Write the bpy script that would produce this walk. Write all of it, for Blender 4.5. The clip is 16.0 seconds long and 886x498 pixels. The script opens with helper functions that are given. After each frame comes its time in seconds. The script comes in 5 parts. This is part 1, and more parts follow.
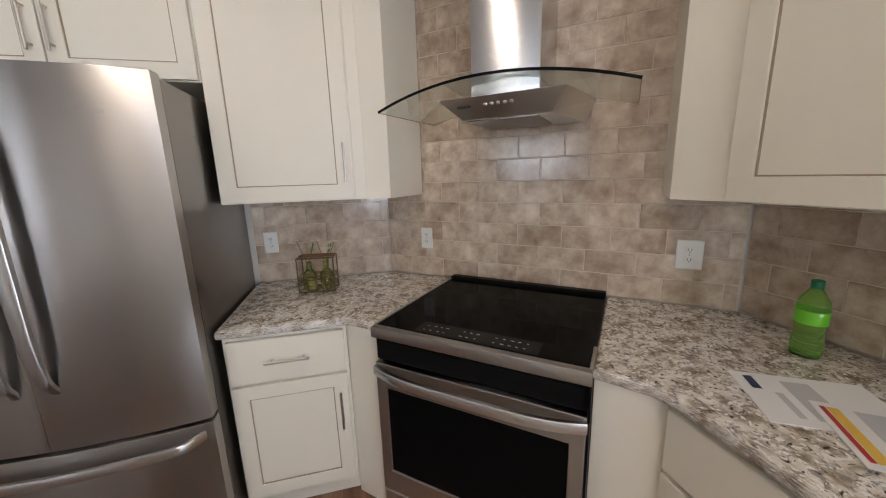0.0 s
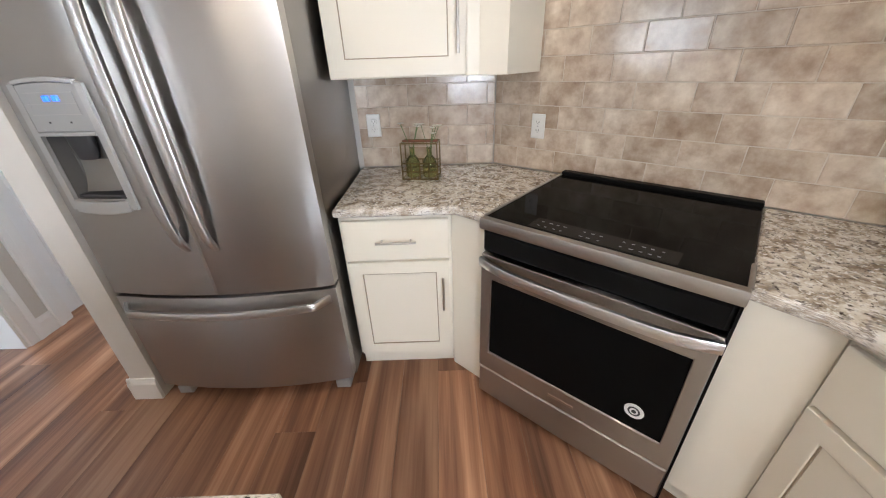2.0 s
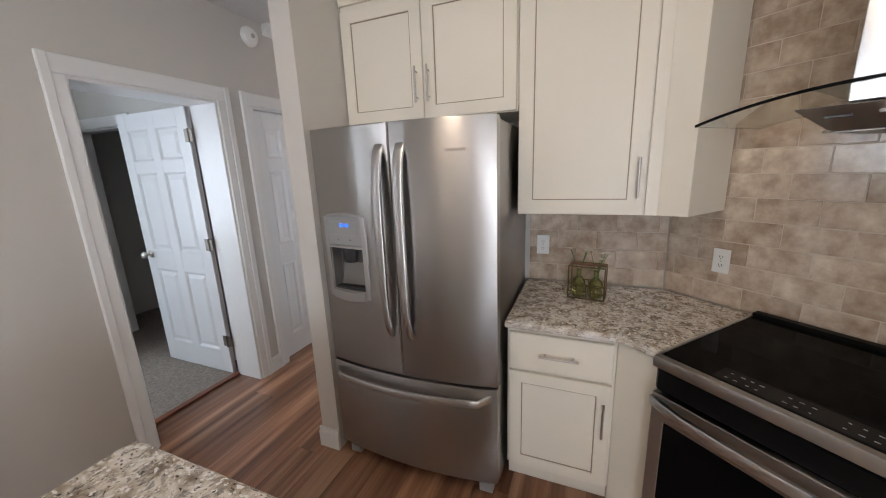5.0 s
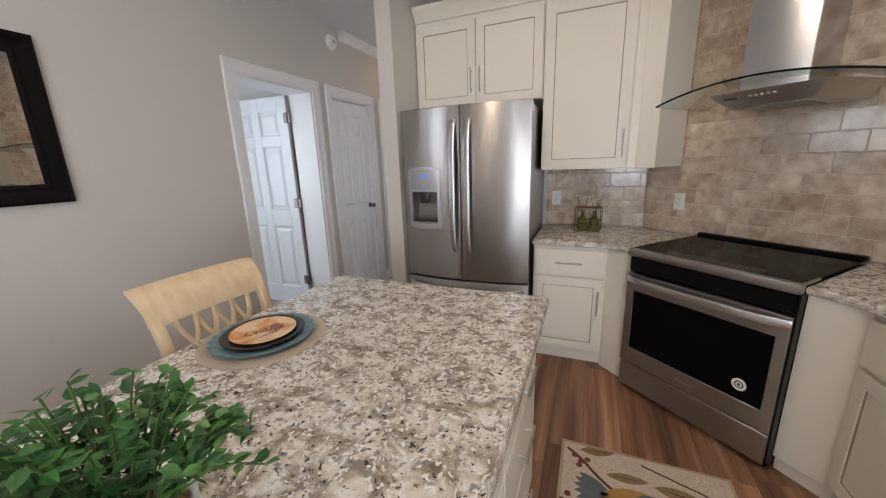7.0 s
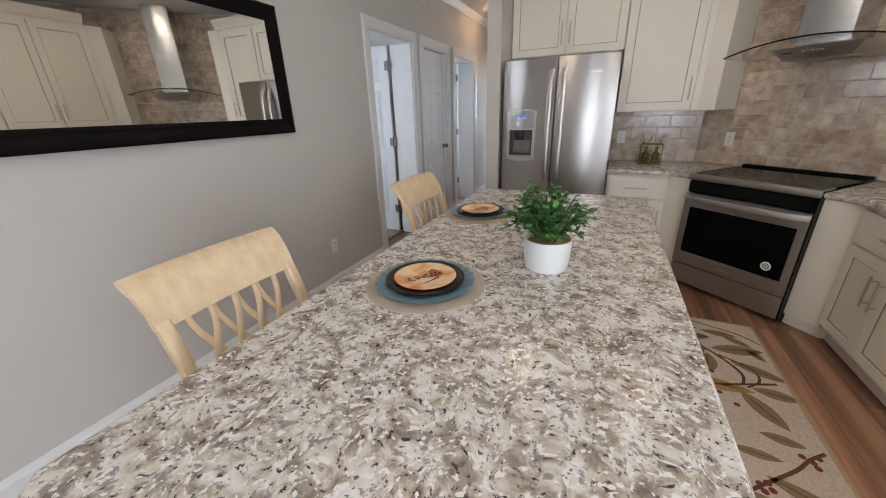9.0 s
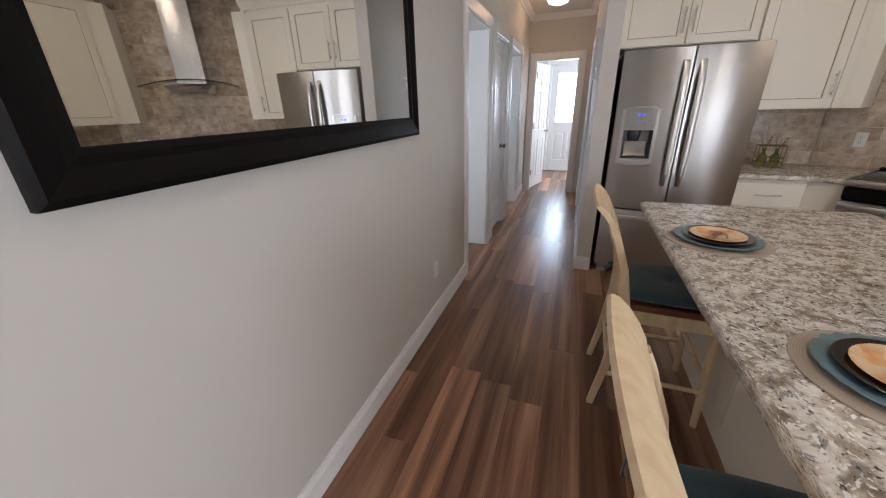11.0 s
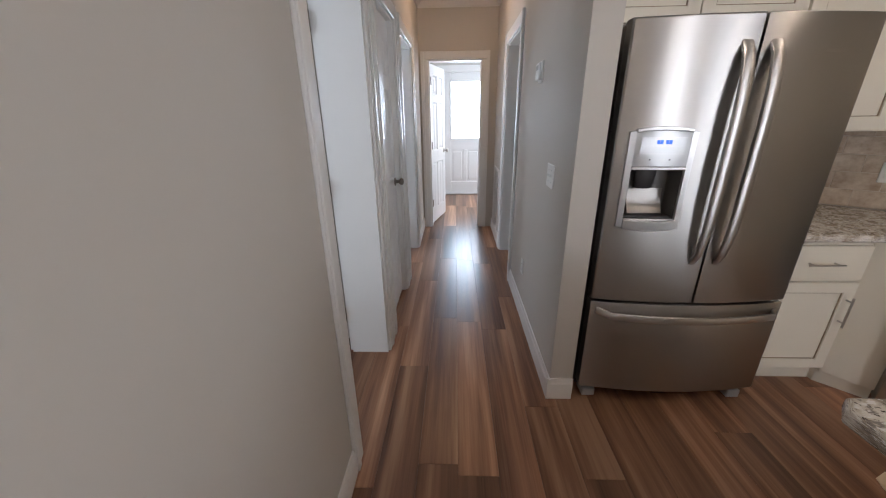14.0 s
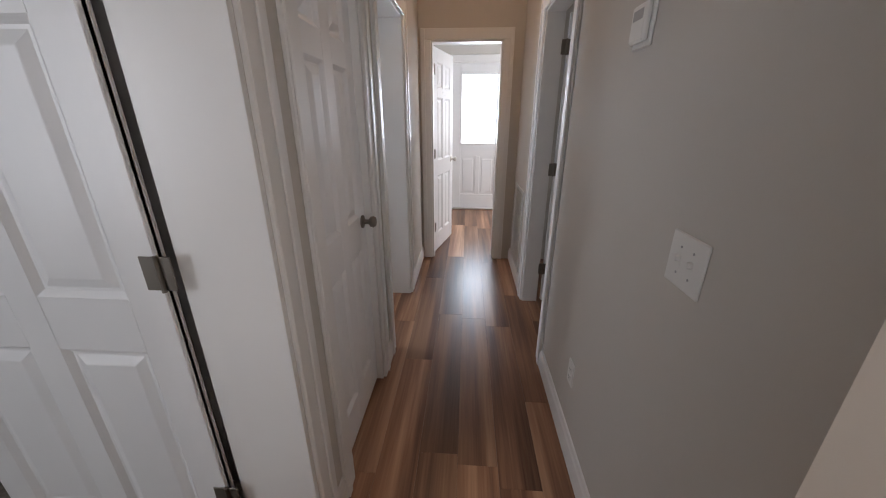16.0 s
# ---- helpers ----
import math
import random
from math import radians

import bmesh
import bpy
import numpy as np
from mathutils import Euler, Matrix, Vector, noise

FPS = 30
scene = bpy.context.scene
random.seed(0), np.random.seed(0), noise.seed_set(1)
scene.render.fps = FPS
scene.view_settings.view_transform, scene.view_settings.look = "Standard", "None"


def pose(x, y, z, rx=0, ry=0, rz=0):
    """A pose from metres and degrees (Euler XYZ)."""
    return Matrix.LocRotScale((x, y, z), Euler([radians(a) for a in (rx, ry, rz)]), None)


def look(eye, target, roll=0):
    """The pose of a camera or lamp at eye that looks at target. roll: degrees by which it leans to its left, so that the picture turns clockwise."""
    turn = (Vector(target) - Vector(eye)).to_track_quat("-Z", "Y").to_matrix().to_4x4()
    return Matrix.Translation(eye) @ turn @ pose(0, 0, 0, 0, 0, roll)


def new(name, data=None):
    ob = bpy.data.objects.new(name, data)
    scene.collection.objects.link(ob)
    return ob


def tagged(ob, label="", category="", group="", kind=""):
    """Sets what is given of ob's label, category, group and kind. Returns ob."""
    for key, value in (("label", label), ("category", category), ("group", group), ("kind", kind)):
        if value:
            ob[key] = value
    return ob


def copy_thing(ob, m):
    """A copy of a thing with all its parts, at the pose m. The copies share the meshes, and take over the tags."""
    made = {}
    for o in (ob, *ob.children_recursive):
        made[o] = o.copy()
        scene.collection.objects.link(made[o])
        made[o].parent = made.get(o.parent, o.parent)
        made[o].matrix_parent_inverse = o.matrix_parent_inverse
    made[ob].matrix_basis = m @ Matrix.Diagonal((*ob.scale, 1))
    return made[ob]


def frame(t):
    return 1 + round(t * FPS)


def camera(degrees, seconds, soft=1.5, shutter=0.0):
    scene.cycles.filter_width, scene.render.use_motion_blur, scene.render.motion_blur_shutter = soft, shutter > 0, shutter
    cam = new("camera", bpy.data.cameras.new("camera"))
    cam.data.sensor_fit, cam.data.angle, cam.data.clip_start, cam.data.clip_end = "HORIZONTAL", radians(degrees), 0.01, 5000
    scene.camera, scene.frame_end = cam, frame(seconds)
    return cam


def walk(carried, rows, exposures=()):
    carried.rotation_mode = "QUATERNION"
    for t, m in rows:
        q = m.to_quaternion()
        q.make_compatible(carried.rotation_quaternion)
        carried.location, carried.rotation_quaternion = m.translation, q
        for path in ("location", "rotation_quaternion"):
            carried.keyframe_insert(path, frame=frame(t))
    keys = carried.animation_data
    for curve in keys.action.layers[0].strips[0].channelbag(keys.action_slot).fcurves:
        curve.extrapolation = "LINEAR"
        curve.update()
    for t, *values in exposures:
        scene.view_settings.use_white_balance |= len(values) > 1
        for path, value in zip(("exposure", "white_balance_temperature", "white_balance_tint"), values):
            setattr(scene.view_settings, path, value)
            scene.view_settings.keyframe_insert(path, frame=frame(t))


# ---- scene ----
cam = camera(102.9, 16.0, 1.1)
PATH = [
    (0, (1.473, 1.056, 1.454), (1.936, 2.958, 1.045), -1.7),
    (0.5, (1.433, 1.049, 1.418), (1.724, 2.957, 0.891), -1.9),
    (1, (1.407, 1.05, 1.39), (1.559, 2.915, 0.684), -2.0),
    (1.5, (1.396, 1.059, 1.369), (1.479, 2.857, 0.498), -2.0),
    (2, (1.357, 1.147, 1.403), (1.357, 2.918, 0.473), -2.0),
    (2.5, (1.3, 1.233, 1.485), (1.101, 2.993, 0.555), -2.1),
    (3, (1.266, 1.264, 1.577), (0.859, 3.022, 0.714), -2.3),
    (3.5, (1.233, 1.249, 1.633), (0.629, 3.038, 0.973), -2.3),
    (4, (1.212, 1.187, 1.657), (0.486, 2.981, 1.154), -2.3),
    (4.2, (1.211, 1.151, 1.66), (0.468, 2.944, 1.178), -2.4),
    (6.3, (1.307, 0.492, 1.449), (0.571, 2.301, 1.019), -2.0),
    (6.5, (1.305, 0.384, 1.455), (0.565, 2.191, 1.018), -1.9),
    (7, (1.26, 0.05, 1.429), (0.512, 1.844, 0.956), -1.9),
    (7.5, (1.265, -0.207, 1.423), (0.527, 1.578, 0.906), -2.0),
    (8, (1.298, -0.482, 1.378), (0.56, 1.269, 0.753), -2.0),
    (8.5, (1.151, -0.731, 1.379), (0.383, 0.972, 0.665), -1.7),
    (9, (0.887, -0.94, 1.41), (0.112, 0.754, 0.683), -1.8),
    (9.5, (0.496, -0.957, 1.412), (-0.275, 0.737, 0.681), -1.6),
    (10, (0.187, -1.017, 1.425), (-0.582, 0.679, 0.694), -1.7),
    (10.2, (0.09, -1.028, 1.442), (-0.675, 0.669, 0.712), -1.7),
    (12.3, (-0.646, -0.205, 1.427), (-0.962, 1.607, 0.643), -0.9),
    (12.5, (-0.662, -0.081, 1.423), (-0.949, 1.737, 0.64), -0.8),
    (13, (-0.7, 0.265, 1.457), (-0.93, 2.089, 0.671), -0.8),
    (13.5, (-0.71, 0.579, 1.481), (-0.867, 2.425, 0.73), -0.7),
    (14, (-0.659, 0.815, 1.455), (-0.729, 2.686, 0.751), -0.8),
    (14.5, (-0.604, 1.114, 1.424), (-0.667, 2.986, 0.722), -0.7),
    (15, (-0.643, 1.427, 1.412), (-0.709, 3.3, 0.714), -0.7),
    (15.5, (-0.631, 1.699, 1.456), (-0.668, 3.569, 0.75), -0.2),
    (16, (-0.638, 1.983, 1.452), (-0.761, 3.851, 0.749), 0.0),
]
walk(cam, [(t, look(eye, target, roll)) for t, eye, target, roll in PATH],
     [(t, e, k, m) for t, e, k, m in ((0, 0.72, 6200, 13), (0.5, 0.8, 6200, 13), (1.5, 1.26, 6200, 12), (2.5, 1.45, 6150, 11), (3, 1.3, 6150, 11), (3.5, 1.02, 6250, 11), (4, 0.8, 6300, 12), (6.3, 0.54, 6450, 14), (8, 0.52, 6300, 13), (9, 0.30, 6300, 13), (10.2, 0.16, 6400, 14), (12.3, 0.32, 6500, 15), (13.5, 0.24, 6500, 15), (15, 0.0, 6750, 16), (16, -0.20, 7150, 20))])

# ---------- world and large lights ----------
world = bpy.data.worlds.new("sky")
scene.world = world
world.use_nodes = True
wn = world.node_tree.nodes
sky = wn.new("ShaderNodeTexSky")
sky.sky_type, sky.sun_disc, sky.sun_elevation, sky.sun_rotation = "NISHITA", False, radians(48), radians(150)
world.node_tree.links.new(sky.outputs[0], wn["Background"].inputs[0])
wn["Background"].inputs[1].default_value = 0.12


def lamp(name, kind, m, power, colour, size=(1, 1), label=""):
    data = bpy.data.lights.new(name, kind)
    data.energy, data.color = power, colour
    if kind == "AREA":
        data.shape, data.size, data.size_y = "RECTANGLE", size[0], size[1]
    if kind == "SUN":
        data.angle = radians(0.5)
    ob = new(name, data)
    ob.matrix_world = m
    return ob


lamp("sun", "SUN", look((0, 0, 10), (-3.3, 5.7, 2.7)), 3.0, (1, 0.95, 0.88))
COOL = (0.66, 0.83, 1.0)
# daylight standing in the window openings of the living side, the bedroom, the bathroom and the back door
lamp("window_light", "AREA", look((3.0, -2.5, 1.45), (0, -2.5, 1.45)), 42, (0.9, 0.95, 1.0), (2.0, 1.5))
lamp("window_light", "AREA", look((2.2, -4.9, 1.45), (2.2, 0, 1.45)), 52, (0.9, 0.95, 1.0), (0.9, 1.5))
lamp("window_light", "AREA", look((-3.25, 0.9, 1.5), (0, 0.9, 1.5)), 18, (0.74, 0.87, 1.0), (1.2, 1.3))
lamp("window_light", "AREA", look((-3.43, 4.4, 1.5), (0, 4.4, 1.5)), 35, COOL, (0.7, 1.2))
lamp("window_light", "AREA", look((-0.47, 7.89, 1.54), (-0.47, 0, 1.5)), 17, (0.54, 0.77, 1.0), (0.56, 0.98))
# fill light in an added side opening, brightens the back door's inner face
lamp("window_light", "AREA", look((1.26, 6.85, 1.5), (-1, 6.95, 1.2)), 26, (0.88, 0.94, 1.0), (1.0, 1.1))


def backdrop(m, w, h, strength):
    """Bright overcast distance beyond a window."""
    b = bmesh.new()
    b.faces.new([b.verts.new(p) for p in ((-w / 2, 0, -h / 2), (w / 2, 0, -h / 2), (w / 2, 0, h / 2), (-w / 2, 0, h / 2))])
    data = bpy.data.meshes.new("backdrop")
    b.to_mesh(data)
    b.free()
    mat = bpy.data.materials.new("bright_distance")
    mat.use_nodes = True
    sh = mat.node_tree.nodes["Principled BSDF"]
    sh.inputs["Base Color"].default_value = (0.8, 0.85, 0.9, 1)
    sh.inputs["Emission Color"].default_value = (0.76, 0.88, 1.0, 1)
    sh.inputs["Emission Strength"].default_value = strength
    data.materials.append(mat)
    ob = new("backdrop", data)
    ob.matrix_basis = m
    tagged(ob, "plain bright daylight beyond a real or added window", "backdrop", "", "structure")


backdrop(pose(-0.47, 8.6, 1.4), 4, 3, 6.0)
# glowing sheet outside the added utility opening, never in view
backdrop(pose(1.9, 6.85, 1.4, 0, 0, 90), 3, 3, 3.0)
backdrop(pose(1.75, -5.6, 1.4), 5, 3, 2.5)
backdrop(pose(3.7, -2.5, 1.4, 0, 0, 90), 5, 3, 2.5)
backdrop(pose(-3.7, 0.9, 1.4, 0, 0, 90), 1.4, 2.4, 3.0)
backdrop(pose(-4.0, 4.4, 1.4, 0, 0, 90), 3, 3, 3.0)

# ---------- materials ----------


def material(name, colour=(0.8, 0.8, 0.8), rough=0.5, metal=0.0, spec=0.5):
    m = bpy.data.materials.new(name)
    m.use_nodes = True
    b = m.node_tree.nodes["Principled BSDF"]
    b.inputs["Base Color"].default_value = (*colour, 1)
    b.inputs["Roughness"].default_value = rough
    b.inputs["Metallic"].default_value = metal
    b.inputs["Specular IOR Level"].default_value = spec
    return m


def node(m, kind, **values):
    n = m.node_tree.nodes.new("ShaderNode" + kind)
    for key, value in values.items():
        n.inputs[key.replace("_", " ")].default_value = value
    return n


def link(m, a, b):
    m.node_tree.links.new(a, b)


def shader(m):
    return m.node_tree.nodes["Principled BSDF"]


def coords(m, scale=(1, 1, 1), space="Object"):
    c, p = node(m, "TexCoord"), node(m, "Mapping")
    p.inputs["Scale"].default_value = scale
    link(m, c.outputs[space], p.inputs["Vector"])
    return p.outputs[0]


def ramp(m, fac, stops):
    r = node(m, "ValToRGB")
    while len(r.color_ramp.elements) < len(stops):
        r.color_ramp.elements.new(0.5)
    for e, (at, c) in zip(r.color_ramp.elements, stops):
        e.position, e.color = at, (*c, 1)
    link(m, fac, r.inputs[0])
    return r.outputs[0]


def mixed(m, fac, a, b, kind="MIX"):
    n = m.node_tree.nodes.new("ShaderNodeMix")
    n.data_type, n.blend_type = "RGBA", kind
    for value, sock in ((fac, n.inputs[0]), (a, n.inputs[6]), (b, n.inputs[7])):
        if isinstance(value, (int, float)):
            sock.default_value = value
        elif isinstance(value, tuple):
            sock.default_value = (*value, 1)
        else:
            link(m, value, sock)
    return n.outputs[2]


def bump(m, height, strength=0.2, distance=0.002):
    b = node(m, "Bump", Strength=strength, Distance=distance)
    link(m, height, b.inputs["Height"])
    link(m, b.outputs[0], shader(m).inputs["Normal"])


def noise_tex(m, vec, scale, detail=4.0, rough=0.55):
    n = node(m, "TexNoise", Scale=scale, Detail=detail, Roughness=rough)
    link(m, vec, n.inputs["Vector"])
    return n.outputs[0]


def painted(name, a, b, rough=0.55, grain=120, depth=0.15):
    """Paint with a faint roller texture and slow variation."""
    m = material(name, a, rough)
    v = coords(m)
    link(m, mixed(m, noise_tex(m, v, 1.7), a, b), shader(m).inputs["Base Color"])
    bump(m, noise_tex(m, v, grain, 3), depth, 0.001)
    return m


wall_paint = painted("wall_paint", (0.60, 0.57, 0.53), (0.63, 0.605, 0.565), 0.6)
ceiling_paint = painted("ceiling_paint", (0.72, 0.71, 0.69), (0.76, 0.75, 0.73), 0.8, 60, 0.4)
trim_paint = painted("trim_paint", (0.80, 0.80, 0.79), (0.84, 0.84, 0.83), 0.32, 90, 0.05)
door_paint = painted("door_paint", (0.80, 0.81, 0.82), (0.84, 0.845, 0.85), 0.35, 160, 0.08)
cabinet_paint = painted("cabinet_paint", (0.80, 0.755, 0.65), (0.835, 0.79, 0.69), 0.38, 140, 0.05)
glaze = painted("glaze", (0.26, 0.20, 0.13), (0.40, 0.33, 0.24), 0.5)
dark_gap = material("dark_gap", (0.02, 0.02, 0.02), 0.7)
plastic_white = material("plastic_white", (0.82, 0.82, 0.80), 0.35)
plastic_grey = material("plastic_grey", (0.42, 0.43, 0.44), 0.4)
plastic_dark = material("plastic_dark", (0.035, 0.035, 0.038), 0.35)
grout = painted("grout", (0.56, 0.485, 0.40), (0.63, 0.56, 0.48), 0.8)
black_glass = material("black_glass", (0.005, 0.005, 0.005), 0.05, 0, 0.03)
black_enamel = material("black_enamel", (0.007, 0.007, 0.007), 0.2, 0, 0.06)
nickel = material("nickel", (0.56, 0.53, 0.49), 0.3, 1.0)
brass_worn = material("brass_worn", (0.23, 0.205, 0.18), 0.42, 1.0)
mirror_glass = material("mirror_glass", (0.9, 0.91, 0.9), 0.015, 1.0)
frame_black = painted("frame_black", (0.006, 0.005, 0.005), (0.011, 0.009, 0.009), 0.35, 40, 0.05)
shader(frame_black).inputs['Specular IOR Level'].default_value = 0.06


def brushed(name, colour, along, rough=0.3):
    m = material(name, colour, rough, 1.0)
    v = coords(m, along)
    n = noise_tex(m, v, 1.0, 3, 0.7)
    link(m, mixed(m, n, tuple(c * 0.97 for c in colour), tuple(min(1, c * 1.02) for c in colour)), shader(m).inputs["Base Color"])
    r = node(m, "MapRange")
    r.inputs["To Min"].default_value, r.inputs["To Max"].default_value = rough - 0.015, rough + 0.02
    link(m, n, r.inputs["Value"])
    link(m, r.outputs[0], shader(m).inputs["Roughness"])
    shader(m).inputs["Anisotropic"].default_value = 0.9
    shader(m).inputs["Anisotropic Rotation"].default_value = 0.25
    return m


steel = brushed("steel", (0.43, 0.415, 0.40), (3, 3, 900), 0.31)
steel_bright = brushed("steel_bright", (0.66, 0.66, 0.66), (300, 300, 3), 0.3)
steel_dark = brushed("steel_dark", (0.27, 0.255, 0.24), (2, 2, 400), 0.3)

granite = material("granite", (0.5, 0.47, 0.43), 0.24)
v = coords(granite)
warp = mixed(granite, 0.03, v, node(granite, "TexNoise", Scale=14.0).outputs[1], "LINEAR_LIGHT")
base = ramp(granite, noise_tex(granite, warp, 19, 6, 0.62), [(0.32, (0.19, 0.145, 0.105)), (0.43, (0.40, 0.335, 0.265)), (0.53, (0.68, 0.63, 0.555)), (0.68, (0.84, 0.82, 0.785))])
specks = ramp(granite, noise_tex(granite, warp, 85, 3, 0.6), [(0.345, (1, 1, 1)), (0.415, (0, 0, 0))])
greys = ramp(granite, noise_tex(granite, warp, 46, 4, 0.65), [(0.54, (0, 0, 0)), (0.61, (0.9, 0.9, 0.9))])
c1 = mixed(granite, greys, base, (0.27, 0.245, 0.23))
c2 = mixed(granite, specks, c1, (0.065, 0.05, 0.042))
lights = ramp(granite, noise_tex(granite, warp, 75, 2), [(0.57, (0, 0, 0)), (0.63, (1, 1, 1))])
link(granite, mixed(granite, lights, c2, (0.84, 0.83, 0.81)), shader(granite).inputs["Base Color"])
bump(granite, noise_tex(granite, v, 220, 2), 0.06, 0.0005)

plank_wood = material("plank_wood", (0.25, 0.13, 0.08), 0.29, 0, 0.42)
info = node(plank_wood, "ObjectInfo")
shift = node(plank_wood, "Vector" + "Math")
shift.operation = "ADD"
spread = node(plank_wood, "CombineXYZ")
times = node(plank_wood, "Math")
times.operation = "MULTIPLY"
times.inputs[1].default_value = 37.0
link(plank_wood, info.outputs["Random"], times.inputs[0])
for i in range(3):
    link(plank_wood, times.outputs[0], spread.inputs[i])
link(plank_wood, coords(plank_wood, (1, 1, 1)), shift.inputs[0])
link(plank_wood, spread.outputs[0], shift.inputs[1])
stretch = node(plank_wood, "Mapping")
stretch.inputs["Scale"].default_value = (11, 0.45, 1)
link(plank_wood, shift.outputs[0], stretch.inputs[0])
fine = node(plank_wood, "Mapping")
fine.inputs["Scale"].default_value = (120, 3.0, 1)
link(plank_wood, shift.outputs[0], fine.inputs[0])
band = noise_tex(plank_wood, stretch.outputs[0], 1.0, 4, 0.55)
grain = noise_tex(plank_wood, fine.outputs[0], 1.0, 4, 0.6)
tone = ramp(plank_wood, band, [(0.30, (0.068, 0.027, 0.015)), (0.42, (0.165, 0.073, 0.041)), (0.54, (0.31, 0.155, 0.088)), (0.67, (0.54, 0.325, 0.205))])
tone2 = mixed(plank_wood, 0.25, tone, ramp(plank_wood, grain, [(0.3, (0.10, 0.05, 0.03)), (0.7, (0.34, 0.21, 0.14))]))
perplank = ramp(plank_wood, info.outputs["Random"], [(0.0, (0.64, 0.59, 0.56)), (0.5, (0.95, 0.93, 0.91)), (1.0, (1.42, 1.38, 1.34))])
link(plank_wood, mixed(plank_wood, 1.0, tone2, perplank, "MULTIPLY"), shader(plank_wood).inputs["Base Color"])
bump(plank_wood, grain, 0.12, 0.0006)

tile_glaze = material("tile_glaze", (0.42, 0.35, 0.28), 0.17)
info = node(tile_glaze, "ObjectInfo")
tv = coords(tile_glaze)
off = node(tile_glaze, "VectorMath")
link(tile_glaze, tv, off.inputs[0])
sc = node(tile_glaze, "Math")
sc.operation, sc.inputs[1].default_value = "MULTIPLY", 50.0
link(tile_glaze, info.outputs["Random"], sc.inputs[0])
link(tile_glaze, sc.outputs[0], off.inputs[1])
cloud = ramp(tile_glaze, noise_tex(tile_glaze, off.outputs[0], 11, 5, 0.6), [(0.26, (0.30, 0.215, 0.155)), (0.42, (0.46, 0.36, 0.275)), (0.55, (0.58, 0.485, 0.39)), (0.72, (0.74, 0.66, 0.56))])
pert = ramp(tile_glaze, info.outputs["Random"], [(0.0, (0.86, 0.83, 0.80)), (1.0, (1.1, 1.1, 1.1))])
link(tile_glaze, mixed(tile_glaze, 1.0, cloud, pert, "MULTIPLY"), shader(tile_glaze).inputs["Base Color"])
bump(tile_glaze, noise_tex(tile_glaze, off.outputs[0], 9, 2), 0.35, 0.004)

carpet = material("carpet", (0.4, 0.35, 0.3), 0.95)
cv = coords(carpet)
link(carpet, ramp(carpet, noise_tex(carpet, cv, 55, 4, 0.7), [(0.3, (0.22, 0.185, 0.155)), (0.7, (0.44, 0.385, 0.335))]), shader(carpet).inputs["Base Color"])
bump(carpet, noise_tex(carpet, cv, 160, 3), 1.0, 0.01)

cream_wood = material("cream_wood", (0.7, 0.56, 0.38), 0.42)
cw = coords(cream_wood, (6, 6, 1.2))
link(cream_wood, ramp(cream_wood, noise_tex(cream_wood, cw, 5, 4), [(0.3, (0.70, 0.52, 0.31)), (0.7, (0.82, 0.66, 0.44))]), shader(cream_wood).inputs["Base Color"])
bump(cream_wood, noise_tex(cream_wood, cw, 40, 3), 0.1, 0.001)
seat_wood = material("seat_wood", (0.20, 0.065, 0.03), 0.35)
teal_cloth = material("teal_cloth", (0.025, 0.062, 0.085), 0.9)
tc = coords(teal_cloth)
link(teal_cloth, ramp(teal_cloth, noise_tex(teal_cloth, tc, 260, 3), [(0.3, (0.016, 0.043, 0.062)), (0.7, (0.04, 0.09, 0.12))]), shader(teal_cloth).inputs["Base Color"])
bump(teal_cloth, noise_tex(teal_cloth, tc, 500, 2), 0.5, 0.002)
shader(teal_cloth).inputs["Sheen Weight"].default_value = 0.3

# ---------- building helpers ----------
PLACE = {}


def thing(name, m=None, label="", category="", group="", kind=""):
    """An Empty at a thing's base, under which its parts hang."""
    ob = new(name)
    ob.empty_display_size = 0.1
    ob.matrix_basis = m if m is not None else Matrix()
    PLACE[ob] = ob.matrix_basis.copy()
    return tagged(ob, label, category, group, kind)


def mesh_of(bm, name, material_, smooth=False):
    bmesh.ops.recalc_face_normals(bm, faces=bm.faces)
    data = bpy.data.meshes.new(name)
    bm.to_mesh(data)
    bm.free()
    data.materials.append(material_)
    if smooth:
        data.shade_smooth()
        data.set_sharp_from_angle(angle=radians(38))
    return data


def part(name, bm, material_, parent=None, label="", smooth=False, at=None):
    """One mesh under its thing, in the thing's own axes; at: a pose of its own within the parent."""
    ob = new(name, mesh_of(bm, name, material_, smooth))
    if parent is not None:
        ob.parent = parent
    if at is not None:
        ob.matrix_basis = at
    return tagged(ob, label)


def solid(name, bm, material_, label, category, kind="structure", smooth=False, m=None):
    ob = new(name, mesh_of(bm, name, material_, smooth))
    if m is not None:
        ob.matrix_basis = m
    return tagged(ob, label, category, "", kind)


def add(bm, other):
    data = bpy.data.meshes.new("tmp")
    other.to_mesh(data)
    other.free()
    bm.from_mesh(data)
    bpy.data.meshes.remove(data)
    return bm


def box(x0, x1, y0, y1, z0, z1, bevel=0.0, into=None, seg=1):
    b = bmesh.new()
    bmesh.ops.create_cube(b, size=1, matrix=Matrix.Translation(((x0 + x1) / 2, (y0 + y1) / 2, (z0 + z1) / 2)) @ Matrix.Diagonal((abs(x1 - x0), abs(y1 - y0), abs(z1 - z0), 1)))
    if bevel:
        bmesh.ops.bevel(b, geom=b.edges[:], offset=bevel, segments=seg, affect="EDGES", profile=0.5)
    return b if into is None else add(into, b)


